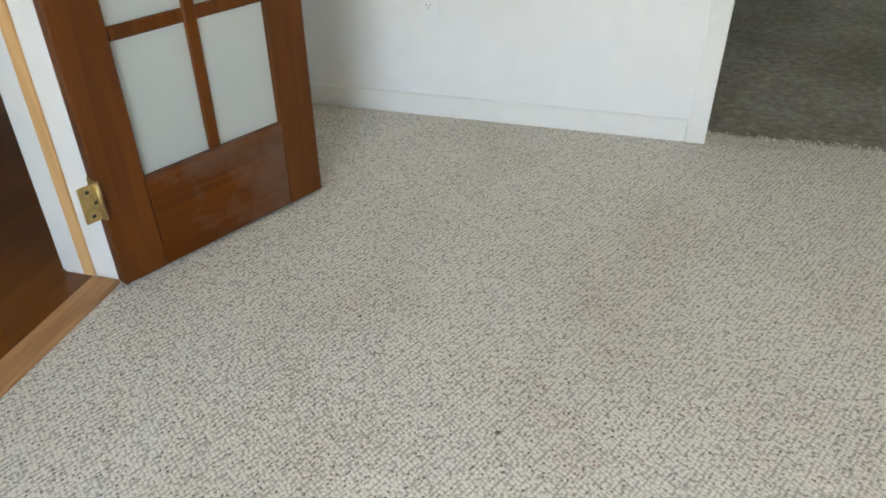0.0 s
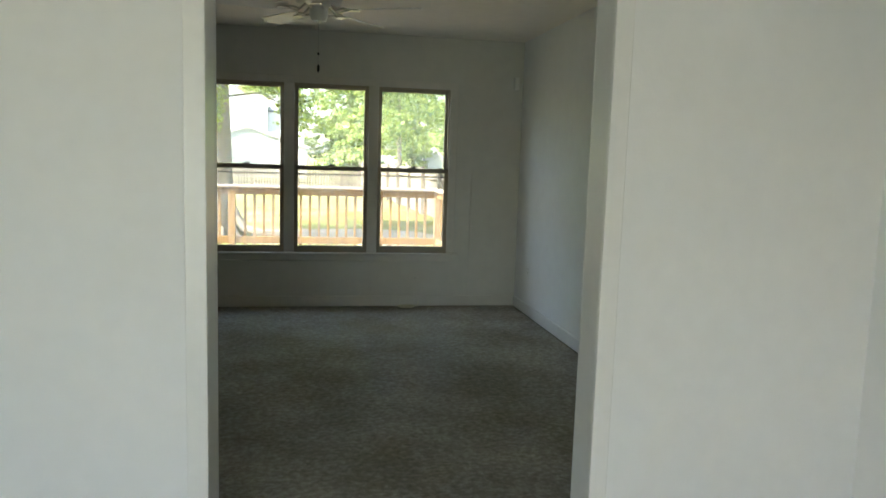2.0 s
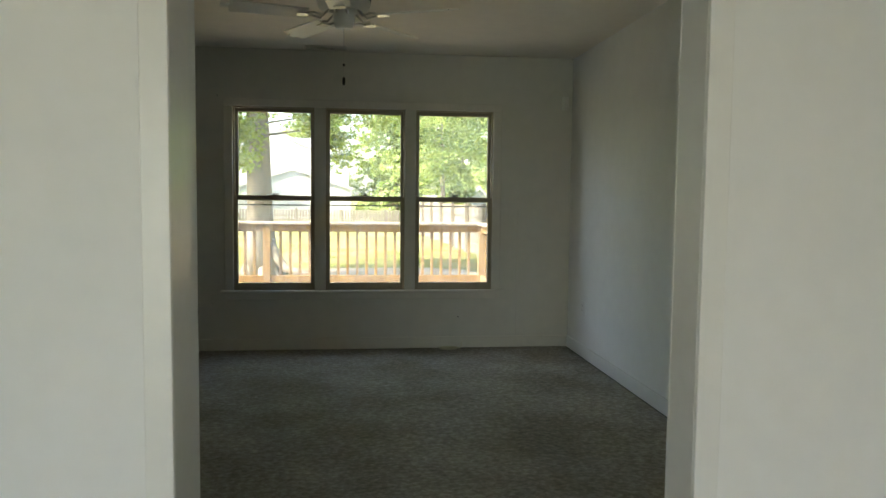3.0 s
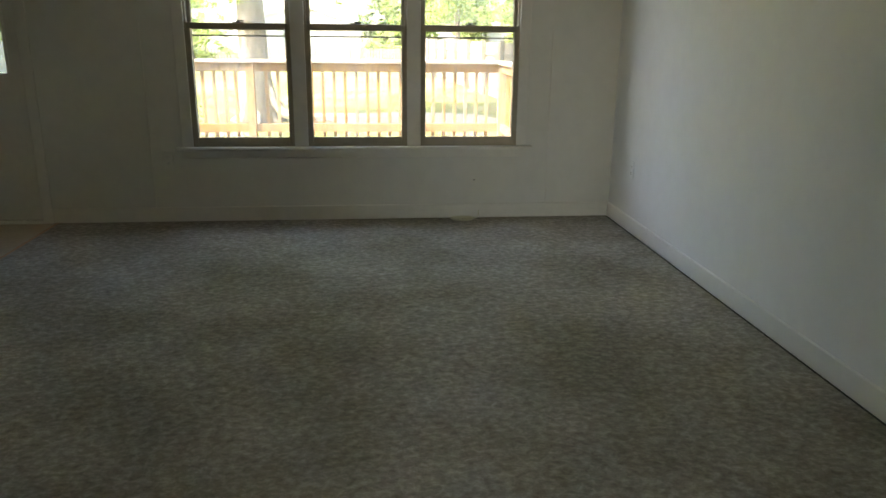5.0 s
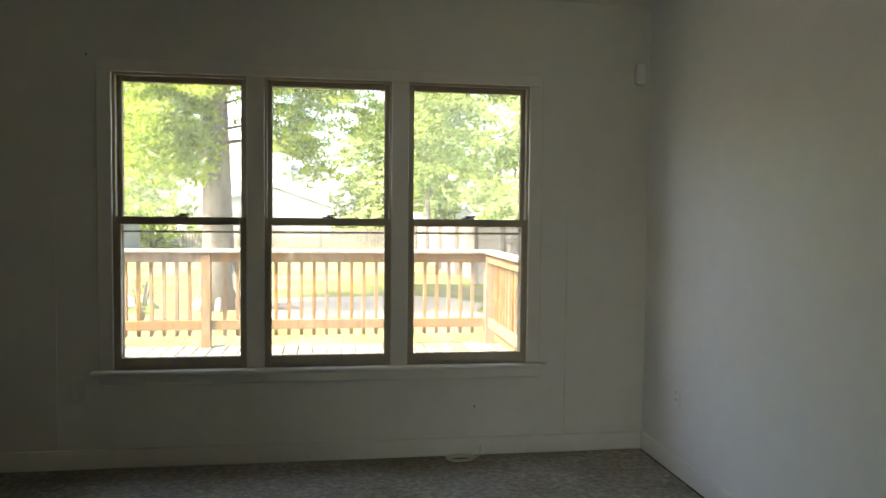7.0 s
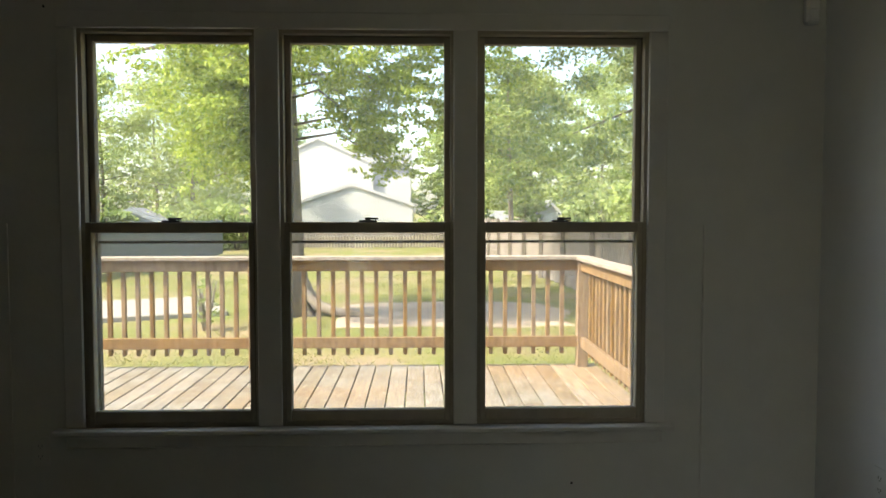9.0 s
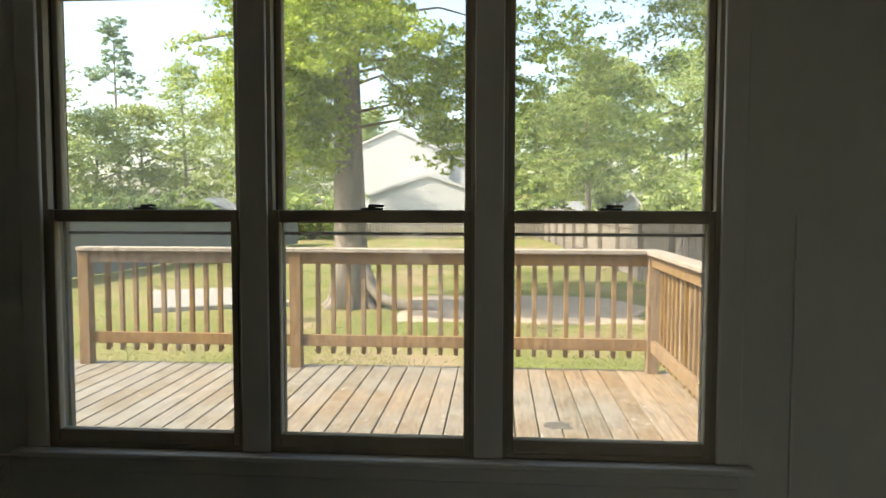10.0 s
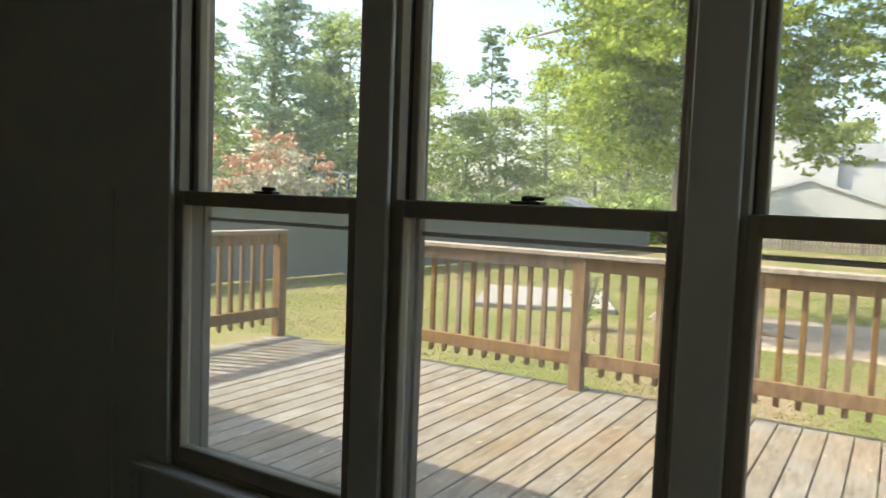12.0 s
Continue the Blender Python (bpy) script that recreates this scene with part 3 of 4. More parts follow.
# ---- windows ----
def double_hung(cx, n):
    w = thing(f"window_{n}", "double-hung tan window with a dark lock on the meeting rail", "window", cx, 0, 0, kind="structure")
    f = 0.018
    def surround(name, ya, yb, e, material, label=""):
        bm = bmesh.new()
        for b in ((-WHALF, -WHALF + e, ya, yb, WZ0, WZ1), (WHALF - e, WHALF, ya, yb, WZ0, WZ1),
                  (-WHALF + e, WHALF - e, ya, yb, WZ1 - e, WZ1), (-WHALF + e, WHALF - e, ya, yb, WZ0, WZ0 + e)):
            box(bm, *b, 0.0015)
        part(name, bm, material, w, label)
    surround("window_frame", YW + 0.006, YW + 0.040, f, SASH)
    surround("sash_track", YW + 0.040, YW + 0.088, f, SASH_OUT, "brown track for the upper sash")
    surround("outer_frame", YW + 0.088, YO + 0.004, f + 0.010, SASH_OUT, "brown outer window frame")
    def sash(name, y0, y1, z0, z1, bottom, top):
        bm = bmesh.new()
        a = WHALF - f
        g = 0.293
        for b in ((-a, -g, y0, y1, z0, z1), (g, a, y0, y1, z0, z1), (-g, g, y0 + 0.001, y1 - 0.001, z0, z0 + bottom), (-g, g, y0 + 0.001, y1 - 0.001, z1 - top, z1)):
            box(bm, *b, 0.003)
        s = part(name, bm, SASH, w)
        bm = bmesh.new()
        ym = y0 + 0.022
        box(bm, -g - 0.004, g + 0.004, ym - 0.002, ym + 0.002, z0 + bottom - 0.004, z1 - top + 0.004)
        p = part("pane", bm, GLASS, s, "clear glass pane")
        p.visible_shadow = False
    sash("lower_sash", YW + 0.001, YW + 0.036, WZ0 + f, 1.284, 0.044, 0.040)
    sash("upper_sash", YW + 0.051, YW + 0.087, 1.242, WZ1 - f, 0.040, 0.026)
    bm = bmesh.new()
    box(bm, -0.034, 0.034, YW + 0.012, YW + 0.042, 1.284, 1.291, 0.002)
    box(bm, -0.012, 0.012, YW + 0.018, YW + 0.046, 1.291, 1.302, 0.003)
    box(bm, 0.004, 0.040, YW + 0.014, YW + 0.024, 1.293, 1.301, 0.003)
    part("sash_lock", bm, DARK, w, "dark bronze sash lock")
    bm = bmesh.new()
    box(bm, -WHALF + f, WHALF - f, YO - 0.010, YO + 0.002, 1.200, 1.211, 0.001)
    part("screen_rail", bm, DARK, w, "dark rail of the outer screen")
    return w
for n, c in enumerate(WC, 1):
    double_hung(c, n)

tz = 2.065
bm_boxes = [(WC[0] - WHALF - 0.066, WC[0] - WHALF + 0.006, YW - 0.016, YW, 0.505, tz - 0.062), (WC[2] + WHALF - 0.006, WC[2] + WHALF + 0.066, YW - 0.016, YW, 0.505, tz - 0.062),
            (WC[0] - WHALF - 0.066, WC[2] + WHALF + 0.066, YW - 0.017, YW, tz - 0.061, tz)]
for i in range(2):
    bm_boxes.append((WC[i] + WHALF - 0.006, WC[i + 1] - WHALF + 0.006, YW - 0.015, YW, 0.505, tz - 0.062))
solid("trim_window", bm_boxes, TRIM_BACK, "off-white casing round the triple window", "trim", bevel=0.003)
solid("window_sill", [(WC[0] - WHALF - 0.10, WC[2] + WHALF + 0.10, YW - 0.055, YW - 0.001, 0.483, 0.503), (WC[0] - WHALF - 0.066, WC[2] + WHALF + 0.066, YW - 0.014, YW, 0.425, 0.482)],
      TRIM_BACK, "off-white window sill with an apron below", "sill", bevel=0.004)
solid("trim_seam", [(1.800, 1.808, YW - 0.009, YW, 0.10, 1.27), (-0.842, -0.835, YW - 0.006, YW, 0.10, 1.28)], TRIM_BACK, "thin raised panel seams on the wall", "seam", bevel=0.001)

# ---- back door ----
def back_door():
    w = DX1 - DX0
    d = thing("door_2", "closed off-white back door with divided glass in its upper half", "door", DX0, YW + 0.03, 0.02, kind="structure")
    gx0, gx1, gz0, gz1 = 0.10, w - 0.10, 0.935, 1.785
    bm = bmesh.new()
    for b in ((0.004, gx0, 0, 0.044, 0, DZ - 0.03), (gx1, w - 0.004, 0, 0.044, 0, DZ - 0.03), (gx0, gx1, 0, 0.044, 0, gz0), (gx0, gx1, 0, 0.044, gz1, DZ - 0.03)):
        box(bm, *b, 0.001)
    part("slab", bm, TRIM_BACK, d)
    for i in range(5):
        x = gx0 + (gx1 - gx0) * i / 4
        bm = bmesh.new()
        box(bm, x - 0.009, x + 0.009, -0.008, 0.03, gz0, gz1, 0.002)
        part("muntin", bm, TRIM_BACK, d)
    for i in range(4):
        z = gz0 + (gz1 - gz0) * i / 3
        bm = bmesh.new()
        box(bm, gx0, gx1, -0.007, 0.029, z - 0.009, z + 0.009, 0.002)
        part("muntin", bm, TRIM_BACK, d)
    for i in range(4):
        for k in range(3):
            bm = bmesh.new()
            box(bm, gx0 + (gx1 - gx0) * i / 4 + 0.008, gx0 + (gx1 - gx0) * (i + 1) / 4 - 0.008, 0.012, 0.016, gz0 + (gz1 - gz0) * k / 3 + 0.008, gz0 + (gz1 - gz0) * (k + 1) / 3 - 0.008)
            part("pane", bm, GLASS, d, "clear glass pane").visible_shadow = False
    solid("trim_door", [(DX1 - 0.004, DX1 + 0.062, YW - 0.014, YW, 0, DZ + 0.06), (DX0 - 0.062, DX0 + 0.004, YW - 0.014, YW, 0, DZ + 0.06), (DX0 + 0.004, DX1 - 0.004, YW - 0.014, YW, DZ - 0.004, DZ + 0.06),
                        (DX0, DX1, YW, YO, -0.1, 0.018)], TRIM_BACK, "off-white casing round the back door", "trim", bevel=0.003)
back_door()


# ---- small fittings ----
SLOT_PAINTED = mat("painted_slot", (0.32, 0.31, 0.28), 0.6)
def outlet(x, z, paint):
    o = thing("wall_outlet", "painted-over double power outlet on the white wall", "outlet", x, -0.001, z)
    bm = bmesh.new()
    box(bm, -0.035, 0.035, -0.004, 0, -0.057, 0.057, 0.002)
    part("cover_plate", bm, paint, o)
    for dz in (-0.02, 0.02):
        bm = bmesh.new()
        for b in ((-0.008, -0.0055, -0.0055, -0.003, dz - 0.002, dz + 0.006), (0.0055, 0.008, -0.0055, -0.003, dz - 0.002, dz + 0.006), (-0.002, 0.002, -0.0055, -0.003, dz - 0.010, dz - 0.006)):
            box(bm, *b)
        part("socket", bm, SLOT_PAINTED, o, "paint-clogged socket slots")
    return o
outlet(-0.935, 0.405, WALL_FRONT)
o = outlet(0, 0, WALL_FRONT)
o.matrix_basis = pose(XR - 0.001, 4.08, 0.40, 0, 0, -90)
o["label"] = "white double power outlet on the side wall"
o = outlet(0, 0, WALL_BACK)
o.matrix_basis = pose(-0.735, YW - 0.001, 0.415)
o["label"] = "painted-over power outlet beside the window"

s = thing("motion_sensor", "small white motion sensor high in the corner", "sensor", 2.196, YW, 2.09)
bm = bmesh.new()
box(bm, -0.026, 0.026, -0.038, 0, -0.058, 0.058, 0.009)
part("housing", bm, PLASTIC, s)
bm = bmesh.new()
box(bm, -0.019, 0.019, -0.043, -0.036, -0.045, 0.0, 0.004)
part("lens", bm, FAN_WHITE, s)

# loop of pale cable lying by the wall
bm = bmesh.new()
for k in range(3):
    r = 0.058 + 0.006 * k
    pts = [(r * 1.15 * math.cos(a), r * 0.62 * math.sin(a), 0.006 + 0.005 * k) for a in [2 * math.pi * i / 22 for i in range(23)]]
    tube(bm, pts, [0.0042] * 23, 6)
tube(bm, [(0.06, 0.0, 0.012), (0.10, 0.03, 0.006), (0.12, 0.07, 0.02), (0.125, 0.105, 0.05)], [0.004] * 4, 6)
c = tagged(part("cable_coil", bm, mat("pale_cable", (0.62, 0.58, 0.42), 0.5)), "coiled pale cable lying on the carpet by the wall", "cable")
c.matrix_basis = pose(1.205, YW - 0.11, 0.008)

solid("nail_hole", [(-0.685, -0.678, YW - 0.002, YW, 2.078, 2.088), (1.292, 1.300, YW - 0.002, YW, 0.262, 0.27)], SLOT, "small dark holes in the painted wall", "mark")

def blot(name, x, y, z, r, material, label, seed):
    """A flat irregular stain."""
    rr = random.Random(seed)
    bm = bmesh.new()
    ring = [bm.verts.new((r * rr.uniform(0.6, 1.15) * math.cos(a), r * rr.uniform(0.6, 1.15) * math.sin(a), 0.001)) for a in [2 * math.pi * k / 16 for k in range(16)]]
    mid = bm.verts.new((0, 0, 0.0025))
    for k in range(16):
        bm.faces.new((ring[k], ring[(k + 1) % 16], mid))
    tagged(part(name, bm, material), label, "stain", kind="structure").matrix_basis = pose(x, y, z)
blot("carpet_stain", -0.415, -1.40, 0.0, 0.007, mat("carpet_soil", (0.16, 0.15, 0.13), 0.95), "small dark spot on the beige carpet", 1)
blot("carpet_stain", 0.43, -1.32, 0.0, 0.022, mat("carpet_soil_light", (0.36, 0.32, 0.26), 0.95), "faint brown stain on the beige carpet", 2)
solid("nail_holes_baseboard", [(1.395, 1.400, -0.0135, -0.012, 0.052, 0.062), (1.418, 1.422, -0.0135, -0.012, 0.050, 0.058)], SLOT, "two small nail holes in the baseboard", "mark")


def ceiling_fan(x, y):
    f = thing("ceiling_fan", "white five-blade ceiling fan with slotted motor housing and pull chain", "ceiling fan", x, y, H - 2.5)
    bm = bmesh.new()
    lathe(bm, [(0.10, 2.30), (0.135, 2.315), (0.142, 2.34), (0.142, 2.41), (0.125, 2.43), (0.11, 2.47), (0.105, 2.5)], sides=32)
    hs = part("motor_housing", bm, FAN_WHITE, f)
    for k in range(28):
        a = 2 * math.pi * k / 28
        bm = bmesh.new()
        box(bm, 0.139, 0.1435, -0.006, 0.006, 2.348, 2.378)
        p = part("vent_slot", bm, SLOT, hs)
        p.matrix_basis = pose(0, 0, 0, 0, 0, math.degrees(a))
    bm = bmesh.new()
    lathe(bm, [(0.03, 2.205), (0.045, 2.212), (0.055, 2.24), (0.055, 2.29), (0.09, 2.30)], sides=24)
    part("switch_cup", bm, FAN_WHITE, f)
    for k in range(5):
        a = 72 * k - 23
        bm = bmesh.new()
        for s in (-1, 1):
            tube(bm, [(0.085, 0.01 * s, 2.298), (0.12, 0.032 * s, 2.262), (0.165, 0.036 * s, 2.272), (0.21, 0.018 * s, 2.268)], [0.006, 0.006, 0.006, 0.005], 6)
        box(bm, 0.19, 0.25, -0.03, 0.03, 2.262, 2.267, 0.002)
        part("blade_arm", bm, CHROME, f, "curved metal blade arm").matrix_basis = pose(0, 0, 0, 0, 0, a)
        bm = bmesh.new()
        box(bm, 0, 0.44, -0.065, 0.065, -0.003, 0.003)
        vs = [v for v in bm.verts]
        for v in vs:
            if v.co.x < 0.01:
                v.co.y *= 0.82
        es = [e for e in bm.edges if abs(e.verts[0].co.z - e.verts[1].co.z) > 0.004 and e.verts[0].co.x > 0.4]
        bmesh.ops.bevel(bm, geom=es, offset=0.045, segments=4, affect="EDGES")
        b = part("blade", bm, FAN_WHITE, f)
        b.matrix_basis = pose(0, 0, 0, 0, 0, a) @ pose(0.195, 0, 2.273, 12, 0, 0)
    bm = bmesh.new()
    tube(bm, [(0.0, -0.03, 2.21), (0.0, -0.03, 1.93)], [0.0016, 0.0016], 5)
    ch = part("pull_chain", bm, CHROME, f)
    bm = bmesh.new()
    lathe(bm, [(0.004, 1.905), (0.008, 1.915), (0.008, 1.94), (0.003, 1.95)], 0.0, -0.03, 10)
    part("knob", bm, DARK, ch, "dark chain pull")
    bm = bmesh.new()
    lathe(bm, [(0.003, 2.005), (0.008, 2.012), (0.003, 2.02)], 0.0, -0.03, 10)
    part("bead", bm, DARK, ch)
ceiling_fan(0.354, 2.35)

v = thing("ceiling_vent", "dark slotted ceiling air register", "vent", 0.19, 4.36, H)
bm = bmesh.new()
for b in ((-0.16, -0.135, -0.08, 0.08, -0.008, -0.001), (0.135, 0.16, -0.08, 0.08, -0.008, -0.001), (-0.135, 0.135, -0.08, -0.055, -0.008, -0.001), (-0.135, 0.135, 0.055, 0.08, -0.008, -0.001)):
    box(bm, *b, 0.001)
part("frame", bm, TRIM_BACK, v)
bm = bmesh.new()
box(bm, -0.135, 0.135, -0.055, 0.055, -0.003, -0.001)
part("backing", bm, SLOT, v)
for i in range(6):
    bm = bmesh.new()
    box(bm, -0.135, 0.135, -0.004, 0.004, -0.001, 0.001)
    part("slat", bm, TRIM_BACK, v).matrix_basis = pose(0, -0.046 + i * 0.0184, -0.006, 35)


# ---- outside: ground, deck ----
GZ = -0.45
bm = bmesh.new()
bmesh.ops.create_grid(bm, x_segments=60, y_segments=60, size=1500)
for vv in bm.verts:
    vv.co.z = GZ
tagged(part("ground", bm, LAWN), "sunlit patchy lawn with dry spots", "lawn", kind="structure")

DKY0, DKY1 = YO + 0.02, 8.03
deck = thing("deck", "weathered wooden deck of long boards behind the house", "deck", 0, 0, 0, kind="structure")
bm = bmesh.new()
for b in ((-3.58, 2.19, DKY1 - 0.045, DKY1 - 0.005, -0.24, -0.042), (-3.58, -3.54, DKY0, DKY1 - 0.05, -0.24, -0.042), (2.15, 2.19, DKY0, DKY1 - 0.05, -0.24, -0.042), (-3.54, 2.15, 6.2, 6.24, -0.24, -0.042), (-3.54, 2.15, 5.0, 5.04, -0.24, -0.042)):
    box(bm, *b)
part("joist_frame", bm, RAIL, deck)
bm = bmesh.new()
for x in (-3.5, -1.6, 0.2, 2.1):
    for y in (5.1, 7.9):
        box(bm, x - 0.045, x + 0.045, y - 0.045, y + 0.045, GZ - 0.1, -0.24)
part("footing", bm, RAIL, deck)
bm = bmesh.new()
box(bm, -0.0642, 0.0642, 0, DKY1 - DKY0, -0.038, 0, 0.004)
board = mesh_of("deck_board", bm, DECK)
x = 1.152 + 0.0682 + 0.1364 * 7
while x > -2.50:
    piece("deck_board", board, deck, x, DKY0, 0.0)
    x -= 0.1364
bm = bmesh.new()
box(bm, -0.066, 0.066, 0, DKY1 - DKY0, -0.038, 0.002, 0.004)
part("border_board", bm, DECK, deck).matrix_basis = pose(-2.60, DKY0, 0)
bm = bmesh.new()
box(bm, -0.0652, 0.0652, 0, 0.90, -0.038, 0, 0.004)
short_board = mesh_of("landing_board", bm, DECK)
for k in range(25):
    piece("landing_board", short_board, deck, -2.675, DKY0 + 0.066 + k * 0.1364, -0.001, 90)


def railing(x0, y0, x1, y1, posts, label, skip=0):
    """A straight railing: posts, two rails, cap, square balusters outside the rails."""
    a, b = Vector((x0, y0, 0)), Vector((x1, y1, 0))
    ln = (b - a).length
    ang = math.degrees(math.atan2(y1 - y0, x1 - x0))
    r = thing("deck_railing", label, "railing", x0, y0, 0, ang, "deck railings")
    for i, px in enumerate(posts[skip:]):
        bm = bmesh.new()
        box(bm, -0.045, 0.045, -0.045, 0.045, -0.2, 0.917, 0.004)
        part("post", bm, RAIL, r).matrix_basis = pose(px, 0, 0)
    ends = sorted(posts)
    for p, q in zip(ends, ends[1:]):
        c0 = p - 0.05 if p == ends[0] else p + 0.0015
        c1 = q + 0.05 if q == ends[-1] else q - 0.0015
        bm = bmesh.new()
        box(bm, p + 0.045, q - 0.045, -0.02, 0.02, 0.172, 0.262, 0.003)
        part("bottom_rail", bm, RAIL, r)
        bm = bmesh.new()
        box(bm, p + 0.045, q - 0.045, -0.02, 0.02, 0.826, 0.917, 0.003)
        part("top_rail", bm, RAIL, r)
        bm = bmesh.new()
        box(bm, c0, c1, -0.062, 0.075, 0.918, 0.952, 0.005)
        part("rail_cap", bm, RAILCAP, r, "sun-bleached grey rail cap")
        n = max(2, int(round((q - p - 0.09) / 0.120)))
        for k in range(1, n):
            piece("baluster", BALUSTER, r, p + 0.045 + (q - p - 0.09) * k / n, 0.0385, 0.105)
    return r
bm = bmesh.new()
box(bm, -0.0175, 0.0175, -0.0175, 0.0175, 0, 0.805, 0.003)
for vv in bm.verts:
    if vv.co.z < 0.01 and vv.co.y > 0:
        vv.co.z += 0.02
BALUSTER = mesh_of("baluster", bm, RAIL)
railing(-2.42, 7.925, 2.10, 7.925, (0, 1.735, 4.52), "weathered brown wooden railing along the far deck edge")
side = railing(2.10, 7.925, 2.10, DKY0 + 0.06, (0.0, 3.16), "weathered wooden railing along the side deck edge", 1)
side.matrix_basis = Matrix.Translation((0, 0, -0.003)) @ side.matrix_basis
railing(-3.545, DKY0 + 1.05, -3.545, 8.0, (0, 2.29), "weathered wooden railing beside the deck steps")
# steps down to the lawn
st = thing("deck_steps", "two wooden steps from the deck to the lawn", "steps", 0, 0, 0)
for k in range(2):
    bm = bmesh.new()
    box(bm, -3.46, -2.52, DKY1 + 0.02 + k * 0.27, DKY1 + 0.28 + k * 0.27, -0.155 - 0.15 * k - 0.038, -0.155 - 0.15 * k, 0.005)
    part("tread", bm, DECK, st)
for sx in (-3.48, -2.52):
    bm = bmesh.new()
    box(bm, sx, sx + 0.02, DKY1, DKY1 + 0.53, GZ - 0.02, -0.195)
    part("stringer", bm, RAIL, st)

blot("deck_stain", 1.27, 6.5, 0.001, 0.095, mat("damp_wood", (0.12, 0.108, 0.092), 0.9, noise_scale=9, vary=0.3, spec=0.1), "dark damp spot on the deck boards", 3)

# roof over the rooms, its eave shades the deck by the wall
solid("roof", [(XS - 5.5, XR + 0.6, YB - 0.6, YO + 0.44, 2.68, 2.8), (XS - 0.2, XR + 0.2, YB - 0.15, YO, 2.62, 2.68)], SHINGLE, "grey shingled roof with an eave over the deck", "roof")
solid("wall_outer", [(XR + 0.15, XR + 0.2, YB - 0.15, YO, GZ - 0.1, 2.68), (HALL - 0.2, HALL - 0.15, YB - 0.15, Y1, GZ - 0.1, 2.68), (XS - 5.0, XS - 0.15, YO - 0.12, YO, GZ - 0.1, 2.68), (XS - 5.0, XS - 4.9, YB - 0.15, YO - 0.12, GZ - 0.1, 2.68), (XS - 4.9, HALL - 0.2, YB - 0.15, YB - 0.05, GZ - 0.1, 2.68), (XS - 0.2, XS - 0.15, Y1, YO - 0.12, GZ - 0.1, 2.68),
                     (XS - 0.15, XR + 0.15, YO, YO + 0.015, GZ - 0.1, -0.25)], EXTERIOR, "outer siding of the house", "wall")

# ---- yard ----
bm = bmesh.new()
box(bm, -5.45, -3.2, 15.0, 17.5, GZ - 0.05, GZ + 0.09, 0.02)
sl = tagged(part("concrete_slab", bm, CONCRETE), "pale concrete slab in the lawn", "slab")
sl.matrix_basis = Matrix.Translation((-4.07, 15.05, 0)) @ pose(0, 0, 0, 0, 0, 24) @ Matrix.Translation((4.3, -16.2, 0))
# bare patch: an uneven outline that thins out into the grass
bm = bmesh.new()
rr = random.Random(17)
outline, crest = [], []
for k in range(56):
    a = 2 * math.pi * k / 56
    squared = 1 / max(abs(math.cos(a)), abs(math.sin(a))) ** 0.75
    reach = squared * (1 + 0.05 * math.sin(5 * a + 1) + rr.uniform(-0.035, 0.035))
    outline.append(bm.verts.new((1.3 + 2.0 * reach * math.cos(a), 14.55 + 1.6 * reach * math.sin(a), GZ - 0.004)))
    crest.append(bm.verts.new((1.3 + 1.9 * reach * math.cos(a), 14.55 + 1.5 * reach * math.sin(a), GZ + 0.022)))
for k in range(56):
    bm.faces.new((outline[k], outline[(k + 1) % 56], crest[(k + 1) % 56], crest[k]))
bm.faces.new(crest)
tagged(part("patio", bm, PATIO), "bare dusty patio patch in the lawn", "patio", kind="structure")


def fence_run(name, x0, y0, x1, y1, h, pw, material, label, post_gap=2.4, gap=0.004, rails_front=False, point=0.0):
    a, b = Vector((x0, y0, 0)), Vector((x1, y1, 0))
    ln = (b - a).length
    f = thing(name, label, "fence", x0, y0, GZ, math.degrees(math.atan2(y1 - y0, x1 - x0)))
    bm = bmesh.new()
    box(bm, -pw / 2 + gap, pw / 2 - gap, -0.009, 0.009, 0.03, h)
    for vv in bm.verts:
        vv.co.z += point * vv.co.x if vv.co.z > h - 0.01 else 0
    me = mesh_of("picket", bm, material)
    n = int(ln / pw)
    rr = random.Random(n)
    for k in range(min(n, 170)):
        piece("picket", me, f, (k + 0.5) * pw, rr.uniform(-0.004, 0.004), rr.uniform(-0.015, 0.015))
    bm = bmesh.new()
    s = -1 if rails_front else 1
    for z in (0.3, h - 0.3):
        box(bm, 0, n * pw, 0.03 * s - 0.018, 0.03 * s + 0.018, z - 0.04, z + 0.04)
    part("fence_rail", bm, material, f)
    k = 0
    while k * post_gap < ln:
        bm = bmesh.new()
        box(bm, -0.05, 0.05, -0.05, 0.05, 0, h + 0.06)
        part("post", bm, material, f).matrix_basis = pose(k * post_gap, 0.09 * s, 0)
        k += 1
fence_run("fence", -9.7, 8.5, -7.5, 33.0, 1.45, 0.15, FENCE_GREY, "tall grey weathered board fence in shade", gap=0.0005)
fence_run("fence", -7.4, 38.5, 3.2, 38.5, 1.0, 0.15, FENCE_BROWN, "brown weathered picket fence at the far end of the yard", gap=0.02, point=0.25)
fence_run("fence", 3.2, 38.2, 4.7, 9.0, 1.5, 0.18, FENCE_BROWN, "brown wooden privacy fence with posts", gap=0.012, rails_front=True)


